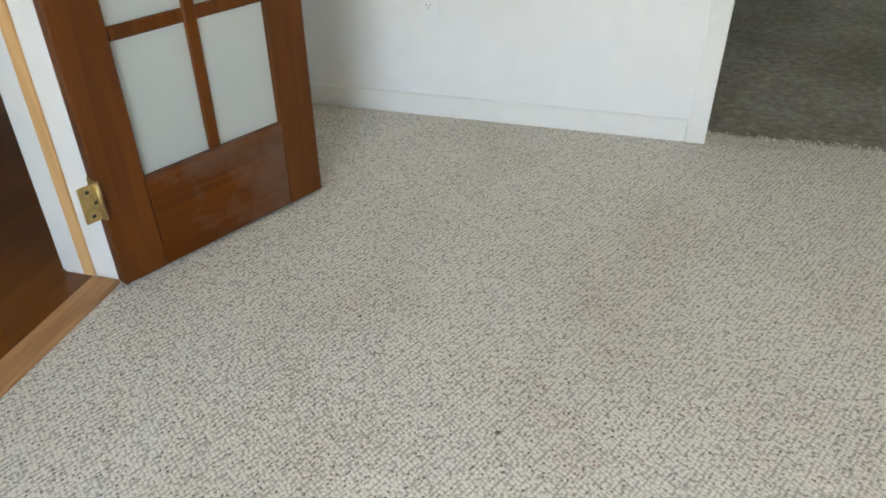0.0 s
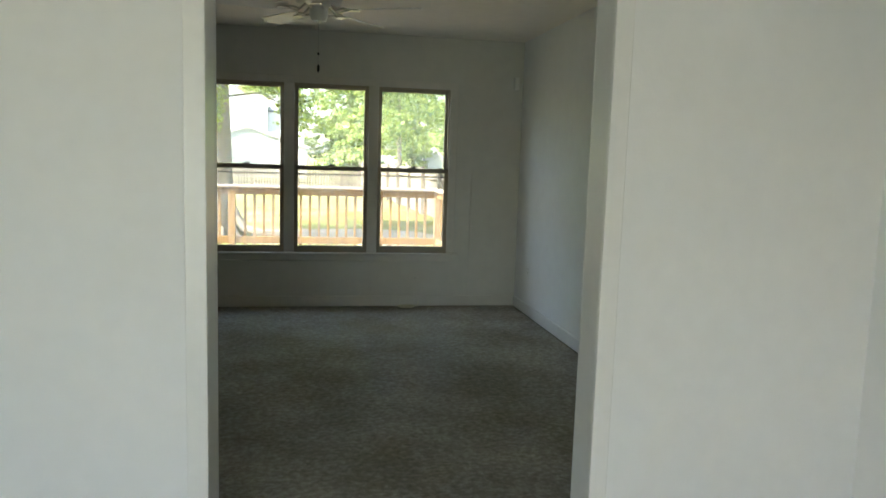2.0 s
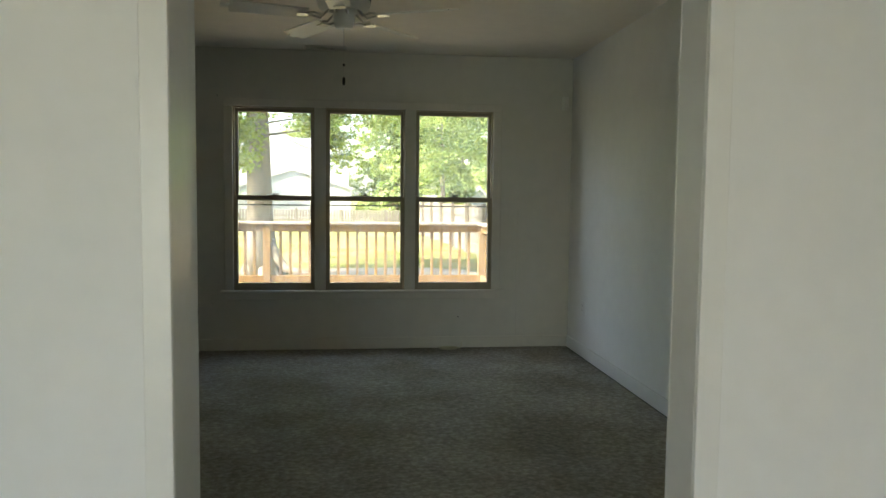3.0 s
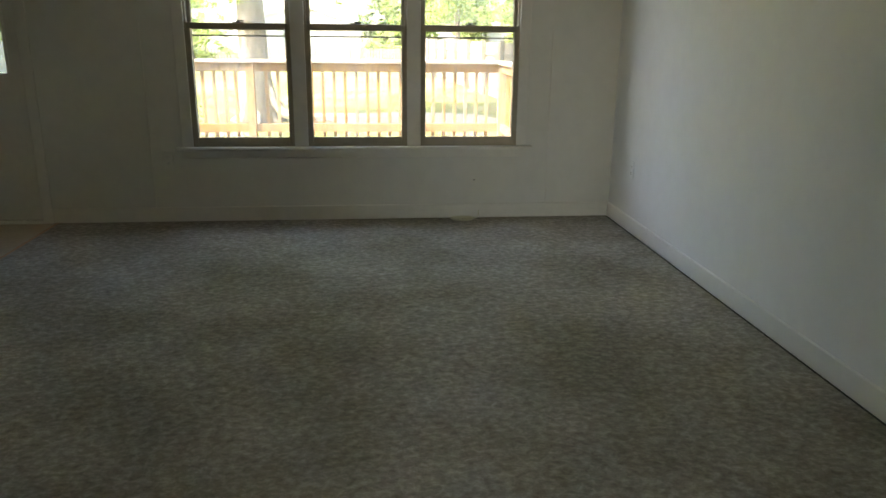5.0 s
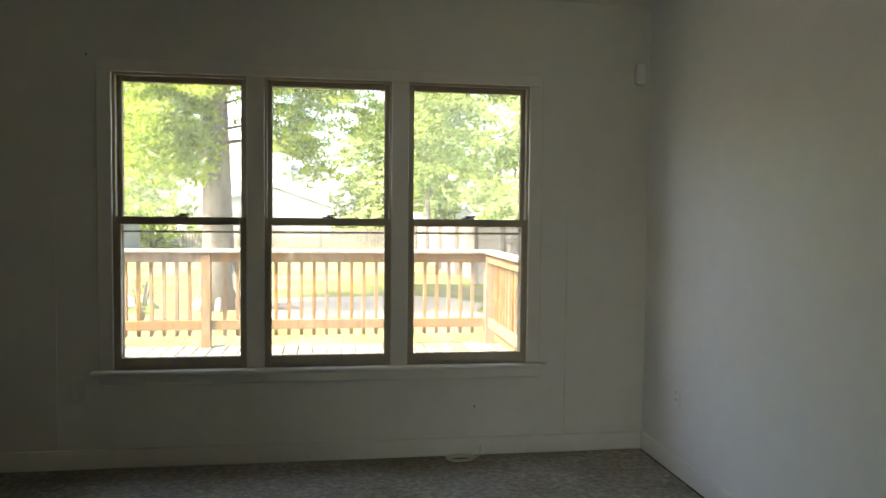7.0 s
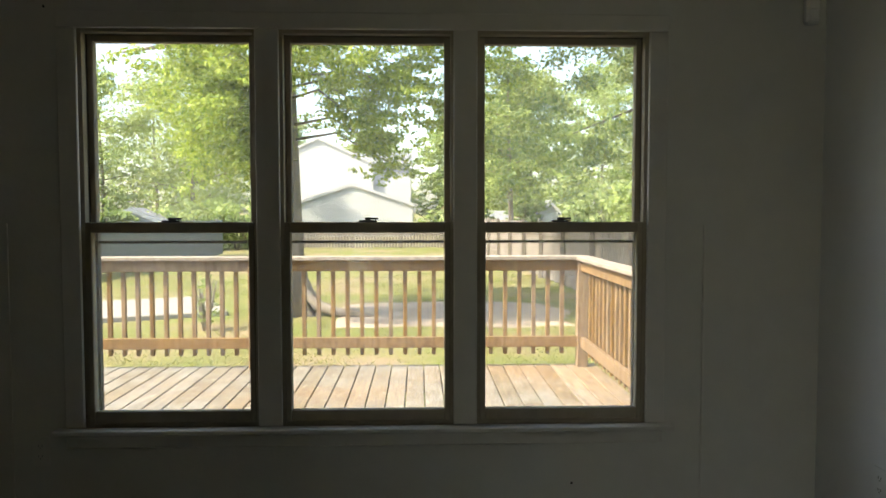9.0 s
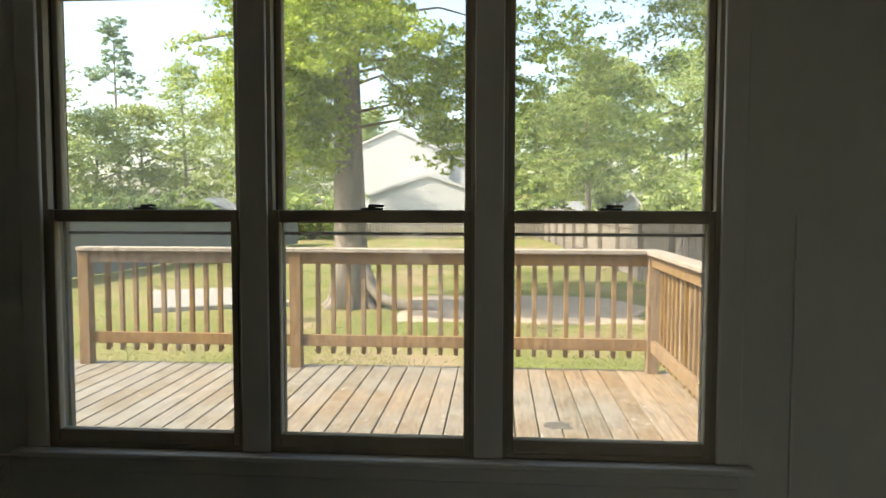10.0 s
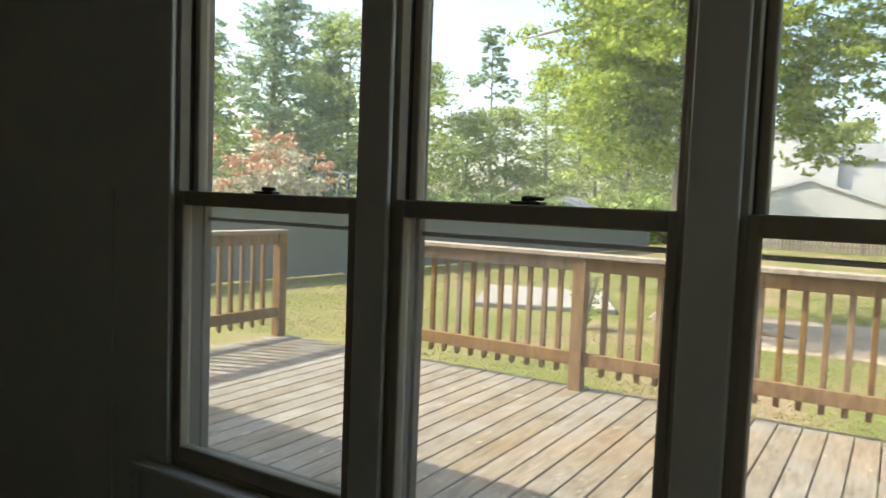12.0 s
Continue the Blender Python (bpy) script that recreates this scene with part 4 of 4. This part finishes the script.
# ---- trees ----
def leaves(name, centres, radii, count, size, material, parent, seed, flat=0.7):
    """Many small folded leaves scattered in clumps."""
    g = np.random.default_rng(seed)
    centres, radii = np.array(centres, float), np.array(radii, float)
    pick = g.choice(len(centres), count, p=radii ** 2 / (radii ** 2).sum())
    # each clump breaks up into flat sprays round its twigs
    twigs = 7
    tw = g.normal(size=(len(centres), twigs, 3)) * 0.66 * np.array([1, 1, flat])
    tw[:, :, 2] -= 0.12 * (tw[:, :, 0] ** 2 + tw[:, :, 1] ** 2)
    d = tw[pick, g.integers(0, twigs, count)] + g.normal(size=(count, 3)) * np.array([0.24, 0.24, 0.10])
    p = centres[pick] + d * radii[pick][:, None]
    n = g.normal(size=(count, 3)) + np.array([0, 0, 0.7])
    n /= np.linalg.norm(n, axis=1)[:, None]
    u = np.cross(n, g.normal(size=(count, 3)))
    u /= np.linalg.norm(u, axis=1)[:, None] + 1e-9
    w = np.cross(n, u)
    s = size * g.uniform(0.6, 1.35, count)[:, None]
    v = np.stack([p - u * s, p + w * s * 0.45 + n * s * 0.16, p + u * s, p - w * s * 0.45 + n * s * 0.16], 1).reshape(-1, 3)
    me = bpy.data.meshes.new(name)
    me.vertices.add(4 * count)
    me.vertices.foreach_set("co", v.ravel())
    me.loops.add(4 * count)
    me.loops.foreach_set("vertex_index", np.arange(4 * count, dtype=np.int32))
    me.polygons.add(count)
    me.polygons.foreach_set("loop_start", np.arange(0, 4 * count, 4, dtype=np.int32))
    me.update(calc_edges=True)
    me.materials.append(material)
    ob = new(name, me)
    ob.parent = parent
    return ob


def tree(x, y, height, trunk_r, crown_z, crown_r, clumps, count, size, material, label, seed, limbs=9, lean=(0, 0), roots=False, shape=1.0, flat=0.7, droop=0.0, low=0.0, extra=(), name="tree"):
    """A tapered trunk with limbs that carry clumps of leaves."""
    rr = random.Random(seed)
    t = thing(name, label, "tree", x, y, GZ)
    bm = bmesh.new()
    pts, rad = [], []
    for i in range(12):
        k = i / 11
        pts.append((lean[0] * k * height + 0.10 * math.sin(3 * k + seed), lean[1] * k * height + 0.10 * math.cos(2.5 * k + seed) - 0.1 * math.cos(seed), k * height * 0.92 - 0.1))
        rad.append(trunk_r * (1 - 0.86 * k) * (1.45 if i == 0 else 1.0))
    pts[0] = (pts[0][0], pts[0][1], -0.15)
    tube(bm, pts, rad, 14)
    if roots:
        # low buttresses all round and one long root that bends away over the lawn
        for k in range(7):
            a = k * 0.92 + 0.25
            c, s = math.cos(a), math.sin(a)
            tube(bm, [(c * 0.16, s * 0.16, 0.55), (c * 0.28, s * 0.28, 0.2), (c * 0.40, s * 0.40, 0.05), (c * 0.58, s * 0.58, -0.06)], [0.12, 0.11, 0.08, 0.04], 8)
        tube(bm, [(0.20, -0.10, 0.80), (0.34, -0.16, 0.42), (0.52, -0.26, 0.20), (0.85, -0.38, 0.10), (1.25, -0.45, 0.05), (1.7, -0.50, -0.04)], [0.08, 0.11, 0.10, 0.085, 0.07, 0.03], 9)
    part("trunk", bm, BARK, t)
    centres, radii = [], []
    for k in range(limbs):
        z0 = crown_z + (height * 0.82 - crown_z) * (k + 0.3) / limbs
        f = z0 / height / 0.92
        i0 = min(10, int(f * 11))
        b = Vector(pts[i0]).lerp(Vector(pts[i0 + 1]), f * 11 - i0)
        a = k * 2.4 + seed
        reach = crown_r * (0.65 + 0.35 * rr.random()) * (1 - shape * 0.62 * (z0 - crown_z) / max(0.1, height - crown_z))
        bm = bmesh.new()
        q = [b]
        for j in (1, 2, 3):
            q.append(b + Vector((math.cos(a) * reach * j / 3, math.sin(a) * reach * j / 3, reach * (0.16 * j - (0.035 + droop * 0.5) * j * j) + rr.uniform(-0.1, 0.1))))
            a += rr.uniform(-0.25, 0.25)
        r0 = trunk_r * 0.42 * (1 - 0.6 * f)
        tube(bm, [tuple(v) for v in q], [r0, r0 * 0.7, r0 * 0.4, r0 * 0.12], 7)
        part("limb", bm, BARK, t)
        for j in range(clumps):
            c = q[1].lerp(q[3], rr.random()) + Vector((rr.gauss(0, 0.16), rr.gauss(0, 0.16), rr.gauss(0.02, 0.09))) * crown_r
            c.z = max(c.z, low + rr.uniform(0, 0.5))
            centres.append(c)
            radii.append(crown_r * rr.uniform(0.07, 0.18))
    for ex, ey, ez, er in extra:
        bm = bmesh.new()
        tube(bm, [(0, 0, ez + 0.5), (ex * 0.5, ey * 0.5, ez + 0.6), (ex, ey, ez + 0.1)], [0.032, 0.018, 0.005], 7)
        part("limb", bm, BARK, t)
        for j in range(9):
            centres.append(Vector((ex + rr.gauss(0, er * 0.6), ey + rr.gauss(0, er * 0.6), ez + rr.gauss(0.1, er * 0.3))))
            radii.append(er * rr.uniform(0.5, 0.9))
    for j in range(clumps * 2):
        a = rr.uniform(0, 6.28)
        centres.append(Vector((pts[-1][0] + math.cos(a) * crown_r * 0.2, pts[-1][1] + math.sin(a) * crown_r * 0.2, height * rr.uniform(0.86, 1.0))))
        radii.append(crown_r * rr.uniform(0.12, 0.2))
    leaves("crown", centres, radii, count, size, material, t, seed, flat)
    return t


def at(az, dist):
    """A spot in the yard by its bearing and distance from the middle of the back room's window."""
    return 0.95 + dist * math.sin(radians(az + 0.6)), 2.45 + dist * math.cos(radians(az + 0.6))


tree(-1.55, 14.5, 14.0, 0.30, 4.1, 4.3, 10, 180000, 0.043, LEAF_NEAR, "large old oak with grey bark and bright yellow-green leaves", 3, limbs=18, roots=True, shape=0.35, low=6.3, extra=[(-1.0, -0.9, 2.75, 0.55), (-0.6, -1.5, 3.1, 0.55), (-1.3, 0.3, 3.3, 0.45), (-0.9, -1.3, 3.6, 0.65), (1.6, -0.8, 2.75, 0.36), (2.4, 0.2, 3.6, 0.5), 
           (0.1, -1.9, 3.9, 0.65), (0.9, -1.5, 4.1, 0.6), (-1.2, -1.6, 4.0, 0.5), (0.9, 0.9, 4.0, 0.6), (1.9, -1.0, 4.0, 0.45), (3.0, -0.5, 4.3, 0.55), (-0.2, -1.4, 4.6, 0.7), (1.3, -0.4, 3.4, 0.35), (-0.5, -0.9, 2.6, 0.4), (-1.7, -0.4, 5.1, 0.35), (0.4, -1.0, 5.0, 0.4), (-0.9, 0.6, 4.9, 0.45), (0.1, -0.75, 4.5, 0.45), (-0.15, -1.2, 3.0, 0.40), (-0.45, -1.0, 2.5, 0.32), (1.2, -0.9, 3.2, 0.42), (1.75, -0.7, 2.5, 0.28), (-0.5, -0.7, 3.9, 0.4), (0.6, -0.6, 4.9, 0.4)])
tree(7.6, 15.8, 14.0, 0.24, 2.3, 4.9, 10, 120000, 0.05, LEAF_SIDE, "leafy green tree reaching over the side fence", 8, limbs=22, shape=0.2, droop=0.05)
FAR = [(-53, 30, 9, 4.0), (-39, 36, 9, 4.5), (-36, 44, 9.0, 4.0), (-33.5, 40, 8.0, 3.0), (-30.2, 40, 5.4, 3.4), (-27.2, 41, 5.8, 2.8),
       (-24.2, 42, 8.3, 3.0), (-20.5, 46, 8.5, 4.8), (-18, 40, 9.5, 4.6), (-15.5, 50, 8.5, 4.4), (-11, 84, 11, 6), (-4, 88, 10, 6), (2.2, 66, 9.4, 4.6), (5, 72, 11, 6.0), (8, 60, 12, 6.0),
       (13.5, 46, 10, 4.5), (16, 44, 11, 5), (21, 40, 11, 5), (27, 42, 12, 5), (34, 44, 12, 5)]
for k, (az, dist, hh, cr) in enumerate(FAR):
    px, py = at(az, dist)
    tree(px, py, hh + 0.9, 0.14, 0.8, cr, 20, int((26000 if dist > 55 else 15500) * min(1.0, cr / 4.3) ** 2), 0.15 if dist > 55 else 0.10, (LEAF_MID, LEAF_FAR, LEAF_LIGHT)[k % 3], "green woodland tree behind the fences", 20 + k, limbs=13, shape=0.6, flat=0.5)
for k, (az, dist, hh, cr) in enumerate([(-44.6, 33, 12.0, 3.0), (-41.2, 36, 10.0, 2.6), (-49.5, 38, 9.5, 2.6)]):
    px, py = at(az, dist)
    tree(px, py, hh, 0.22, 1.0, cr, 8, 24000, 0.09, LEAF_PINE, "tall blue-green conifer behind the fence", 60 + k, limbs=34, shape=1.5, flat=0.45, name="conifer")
px, py = at(6.2, 36)
tree(px, py, 9.2, 0.16, 2.4, 3.6, 12, 19000, 0.085, LEAF_SIDE, "slender blue-green tree behind the picket fence", 71, limbs=14, shape=0.5, low=1.9)
px, py = at(-28.6, 60)
tree(px, py, 15.5, 0.2, 10.0, 2.4, 7, 5000, 0.13, LEAF_PINE, "tall slender pine with a bare trunk", 77, limbs=6, shape=0.8, name="pine_tree")


def shrub(x, y, h, r, count, size, material, label, seed, second=None, base=0.0):
    rr = random.Random(seed)
    t = thing("shrub", label, "shrub", x, y, GZ + base)
    bm = bmesh.new()
    for k in range(6):
        a = k * 1.1
        tube(bm, [(0, 0, -0.05), (math.cos(a) * r * 0.3, math.sin(a) * r * 0.3, h * 0.4), (math.cos(a) * r * 0.6, math.sin(a) * r * 0.6, h * 0.8)], [0.04, 0.025, 0.008], 6)
    part("stem", bm, BARK, t)
    cs = [(rr.gauss(0, r * 0.42), rr.gauss(0, r * 0.42), h * rr.uniform(0.15, 0.85)) for _ in range(24)]
    leaves("crown", cs, [r * rr.uniform(0.2, 0.36) for _ in cs], count, size, material, t, seed)
    if second:
        cs = [(c[0] * 1.1, c[1] * 1.1, min(h, c[2] + h * 0.22)) for c in cs if c[2] > h * 0.45]
        leaves("young_leaves", cs, [r * 0.22 for _ in cs], count // 5, size, second, t, seed + 1)
    return t
px, py = at(-45.3, 20.5)
shrub(px, py, 2.9, 1.9, 9000, 0.08, LEAF_CREAM, "large photinia shrub with cream blossom and red young leaves", 5, LEAF_RED)
for k, (az, dist, hh, r) in enumerate([(-29.5, 31, 2.2, 1.6), (-26, 33, 2.3, 1.5), (-33.5, 31, 2.0, 1.7), (-23.6, 33, 2.0, 0.9), (-20, 36, 2.5, 2.0), (-15, 36, 2.4, 2.2), (1.2, 40, 2.4, 1.2), (2.8, 41, 3.6, 1.3), (7.6, 40, 3.2, 1.1), (11.4, 42, 3.4, 1.6), (14.5, 31, 3.2, 2.0), (18, 28, 3.2, 2.2), (-38, 33, 2.6, 2)]):
    px, py = at(az, dist)
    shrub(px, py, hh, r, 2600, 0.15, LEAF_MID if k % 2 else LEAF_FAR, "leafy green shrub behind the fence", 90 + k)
px, py = at(1.9, 41)
shrub(px, py, 2.4, 0.9, 900, 0.09, LEAF_RED, "orange-red leafed shrub behind the fence", 120)
shrub(-2.5, 12.8, 0.95, 0.30, 420, 0.032, LEAF_MID, "thin weedy sapling beside the oak", 131)


# ---- neighbours ----
def gable_house(name, label, x, y, w, d, eave, ridge, rz, wall_mat, courses=0.2, along=False):
    """A gabled house: lapped siding courses, gable, roof with overhang. along: ridge runs across the view."""
    h = thing(name, label, "house", x, y, GZ, rz)
    bm = bmesh.new()
    box(bm, -w / 2, w / 2, 0, d, 0, eave)
    if not along:
        a = [bm.verts.new(c) for c in ((-w / 2, 0, eave), (w / 2, 0, eave), (0, 0, ridge), (-w / 2, d, eave), (w / 2, d, eave), (0, d, ridge))]
        for f in ((0, 1, 2), (5, 4, 3)):
            bm.faces.new([a[i] for i in f])
    part("wall", bm, wall_mat, h)
    z = 0.2
    while z < (eave if along else ridge - 0.25):
        half = w / 2 if z < eave else w / 2 * (ridge - z) / (ridge - eave)
        bm = bmesh.new()
        vs = [bm.verts.new(c) for c in ((-half, 0, z + courses), (half, 0, z + courses), (half, -0.010, z), (-half, -0.010, z), (-half, 0, z), (half, 0, z))]
        bm.faces.new((vs[0], vs[3], vs[2], vs[1]))
        bm.faces.new((vs[3], vs[4], vs[5], vs[2]))
        part("siding_course", bm, wall_mat, h)
        z += courses
    bm = bmesh.new()
    o = 0.14
    if along:
        prof = [(-o, eave - 0.1), (d / 2, ridge), (d + o, eave - 0.1)]
        for (ya, za), (yb, zb) in zip(prof, prof[1:]):
            lo = [bm.verts.new(c) for c in ((-w / 2 - o, ya, za), (w / 2 + o, ya, za), (w / 2 + o, yb, zb), (-w / 2 - o, yb, zb))]
            hi = [bm.verts.new(v.co + Vector((0, 0, 0.15))) for v in lo]
            bm.faces.new(lo[::-1])
            bm.faces.new(hi)
            for i in range(4):
                bm.faces.new((lo[i], lo[(i + 1) % 4], hi[(i + 1) % 4], hi[i]))
    else:
        sl = (ridge - eave) / (w / 2)
        prof = [(-w / 2 - o, eave - sl * o), (0, ridge), (w / 2 + o, eave - sl * o)]
        for (xa, za), (xb, zb) in zip(prof, prof[1:]):
            lo = [bm.verts.new(c) for c in ((xa, -o, za), (xb, -o, zb), (xb, d + o, zb), (xa, d + o, za))]
            hi = [bm.verts.new(v.co + Vector((0, 0, 0.15))) for v in lo]
            bm.faces.new(lo[::-1])
            bm.faces.new(hi)
            for i in range(4):
                bm.faces.new((lo[i], lo[(i + 1) % 4], hi[(i + 1) % 4], hi[i]))
    part("roof", bm, SHINGLE, h)
    if not along:
        for sx in (-1, 1):
            bm = bmesh.new()
            lo = [bm.verts.new(c) for c in ((sx * (w / 2 + o), -o - 0.02, eave - sl * o - 0.06), (0, -o - 0.02, ridge - 0.06), (0, -o - 0.02, ridge + 0.13), (sx * (w / 2 + o), -o - 0.02, eave - sl * o + 0.13))]
            hi = [bm.verts.new(v.co + Vector((0, 0.018, 0))) for v in lo]
            bm.faces.new(lo)
            bm.faces.new(hi[::-1])
            for i in range(4):
                bm.faces.new((lo[i], hi[i], hi[(i + 1) % 4], lo[(i + 1) % 4]))
            part("fascia", bm, wall_mat, h, "white fascia board")
    return h


def house_window(h, x, z, w, hh):
    bm = bmesh.new()
    for b in ((-w / 2 - 0.08, -w / 2, -0.07, 0.02, -hh / 2 - 0.08, hh / 2 + 0.08), (w / 2, w / 2 + 0.08, -0.07, 0.02, -hh / 2 - 0.08, hh / 2 + 0.08), (-w / 2, w / 2, -0.07, 0.02, hh / 2, hh / 2 + 0.08), (-w / 2, w / 2, -0.07, 0.02, -hh / 2 - 0.08, -hh / 2), (-w / 2, w / 2, -0.06, 0.02, -0.03, 0.03)):
        box(bm, *b)
    f = part("window", bm, TRIM, h)
    f.matrix_basis = pose(x, 0, z)
    bm = bmesh.new()
    box(bm, -w / 2, w / 2, -0.045, -0.04, -hh / 2, hh / 2)
    part("pane", bm, DARK, f)


D = 62
px, py = at(-8.6, D)
h = gable_house("house", "white lap-sided neighbouring house with a grey roof", px, py, 9.2, 5, 5.85, 7.9, 0, SIDING)
px, py = at(-4.5, D)
h2 = gable_house("house_wing", "white side wing of the neighbouring house with a grey shingle roof", px, py - 0.06, 6.6, 6, 5.45, 6.85, 0, SIDING, along=True)
px, py = at(-6.0, D - 9)
h3 = gable_house("garage", "white lap-sided garage in front of the neighbouring house", px, py, 8.6, 7, 2.3, 3.75, 0, SIDING)
px, py = at(-22.5, 34)
gable_house("shed", "small grey garden shed behind the fence", px, py, 2.6, 2.4, 1.3, 1.85, 8, SHED)
px, py = at(5.0, 52)
h4 = gable_house("small_house", "small grey-blue outbuilding beyond the fence", px, py, 2.5, 3, 1.2, 1.75, 0, SHED, along=True)
house_window(h4, -0.6, 0.9, 0.5, 0.5)
house_window(h4, 0.3, 0.9, 0.5, 0.5)
px, py = at(9.4, 40)
gable_house("white_shed", "narrow white shed beyond the fence", px, py, 0.9, 1.2, 1.8, 2.3, 0, SIDING)

# trampoline frame behind the fence
PIPE = mat("dull_galvanised_pipe", (0.30, 0.34, 0.36), 0.55, noise_scale=5, vary=0.15)
px, py = at(-37.5, 24)
tr = thing("trampoline", "trampoline with curved metal safety posts behind the fence", "trampoline", px, py, GZ)
bm = bmesh.new()
ring = [(1.5 * math.cos(a), 1.5 * math.sin(a), 0.85) for a in [2 * math.pi * i / 24 for i in range(25)]]
tube(bm, ring, [0.03] * 25, 6)
part("frame", bm, PIPE, tr)
bm = bmesh.new()
lathe(bm, [(1.4, 0.83), (1.4, 0.86)], sides=24)
part("mat", bm, SLOT, tr)
bm = bmesh.new()
tube(bm, [(p[0] * 0.86, p[1] * 0.86, 2.38) for p in ring], [0.010] * 25, 5)
part("top_ring", bm, PIPE, tr)
for k in range(8):
    a = math.pi * k / 4 + 0.2
    c, s = math.cos(a), math.sin(a)
    bm = bmesh.new()
    tube(bm, [(rr_ * c, rr_ * s, z) for rr_, z in ((1.52, 0.0), (1.54, 0.9), (1.60, 1.6), (1.55, 2.05), (1.42, 2.30), (1.29, 2.38))], [0.02] * 6, 6)
    part("post", bm, PIPE, tr)
# thin pale post in the lawn by the grey fence
bm = bmesh.new()
tube(bm, [(0, 0, -0.1), (0.01, 0, 1.15)], [0.02, 0.02], 8)
lathe(bm, [(0.03, 1.1), (0.045, 1.16), (0.02, 1.22)], sides=10)
p = tagged(part("garden_post", bm, CONCRETE), "thin pale post standing in the lawn", "post")
p.matrix_basis = pose(-8.2, 15.4, GZ)

# grass
g = np.random.default_rng(11)
N = 170000
gx, gy = g.uniform(-9.5, 4.8, N), 8.15 + 15 * g.random(N) ** 1.6
keep = ~((gx > -0.6) & (gx < 3.2) & (gy > 13.0) & (gy < 16.1)) & ~((gx > -5.7) & (gx < -2.5) & (gy > 13.3) & (gy < 16.9))
clump = np.array([noise.noise(Vector((a * 0.8, b * 0.8, 0.0))) for a, b in zip(gx, gy)])
keep &= clump > g.uniform(-0.5, 0.35, N)
gx, gy = gx[keep], gy[keep]
n = len(gx)
a = g.uniform(0, 6.28, n)
hgt = g.uniform(0.012, 0.038, n)
base = np.stack([gx, gy, np.full(n, GZ - 0.002)], 1)
side = np.stack([np.cos(a), np.sin(a), np.zeros(n)], 1) * 0.007
tip = base + np.stack([g.normal(0, 0.025, n), g.normal(0, 0.025, n), hgt], 1)
vv = np.stack([base - side, base + side, tip], 1).reshape(-1, 3)
me = bpy.data.meshes.new("grass")
me.vertices.add(3 * n)
me.vertices.foreach_set("co", vv.ravel())
me.loops.add(3 * n)
me.loops.foreach_set("vertex_index", np.arange(3 * n, dtype=np.int32))
me.polygons.add(n)
me.polygons.foreach_set("loop_start", np.arange(0, 3 * n, 3, dtype=np.int32))
me.update(calc_edges=True)
me.materials.append(BLADE)
tagged(new("grass", me), "short yellow-green lawn grass", "grass", kind="stuff")
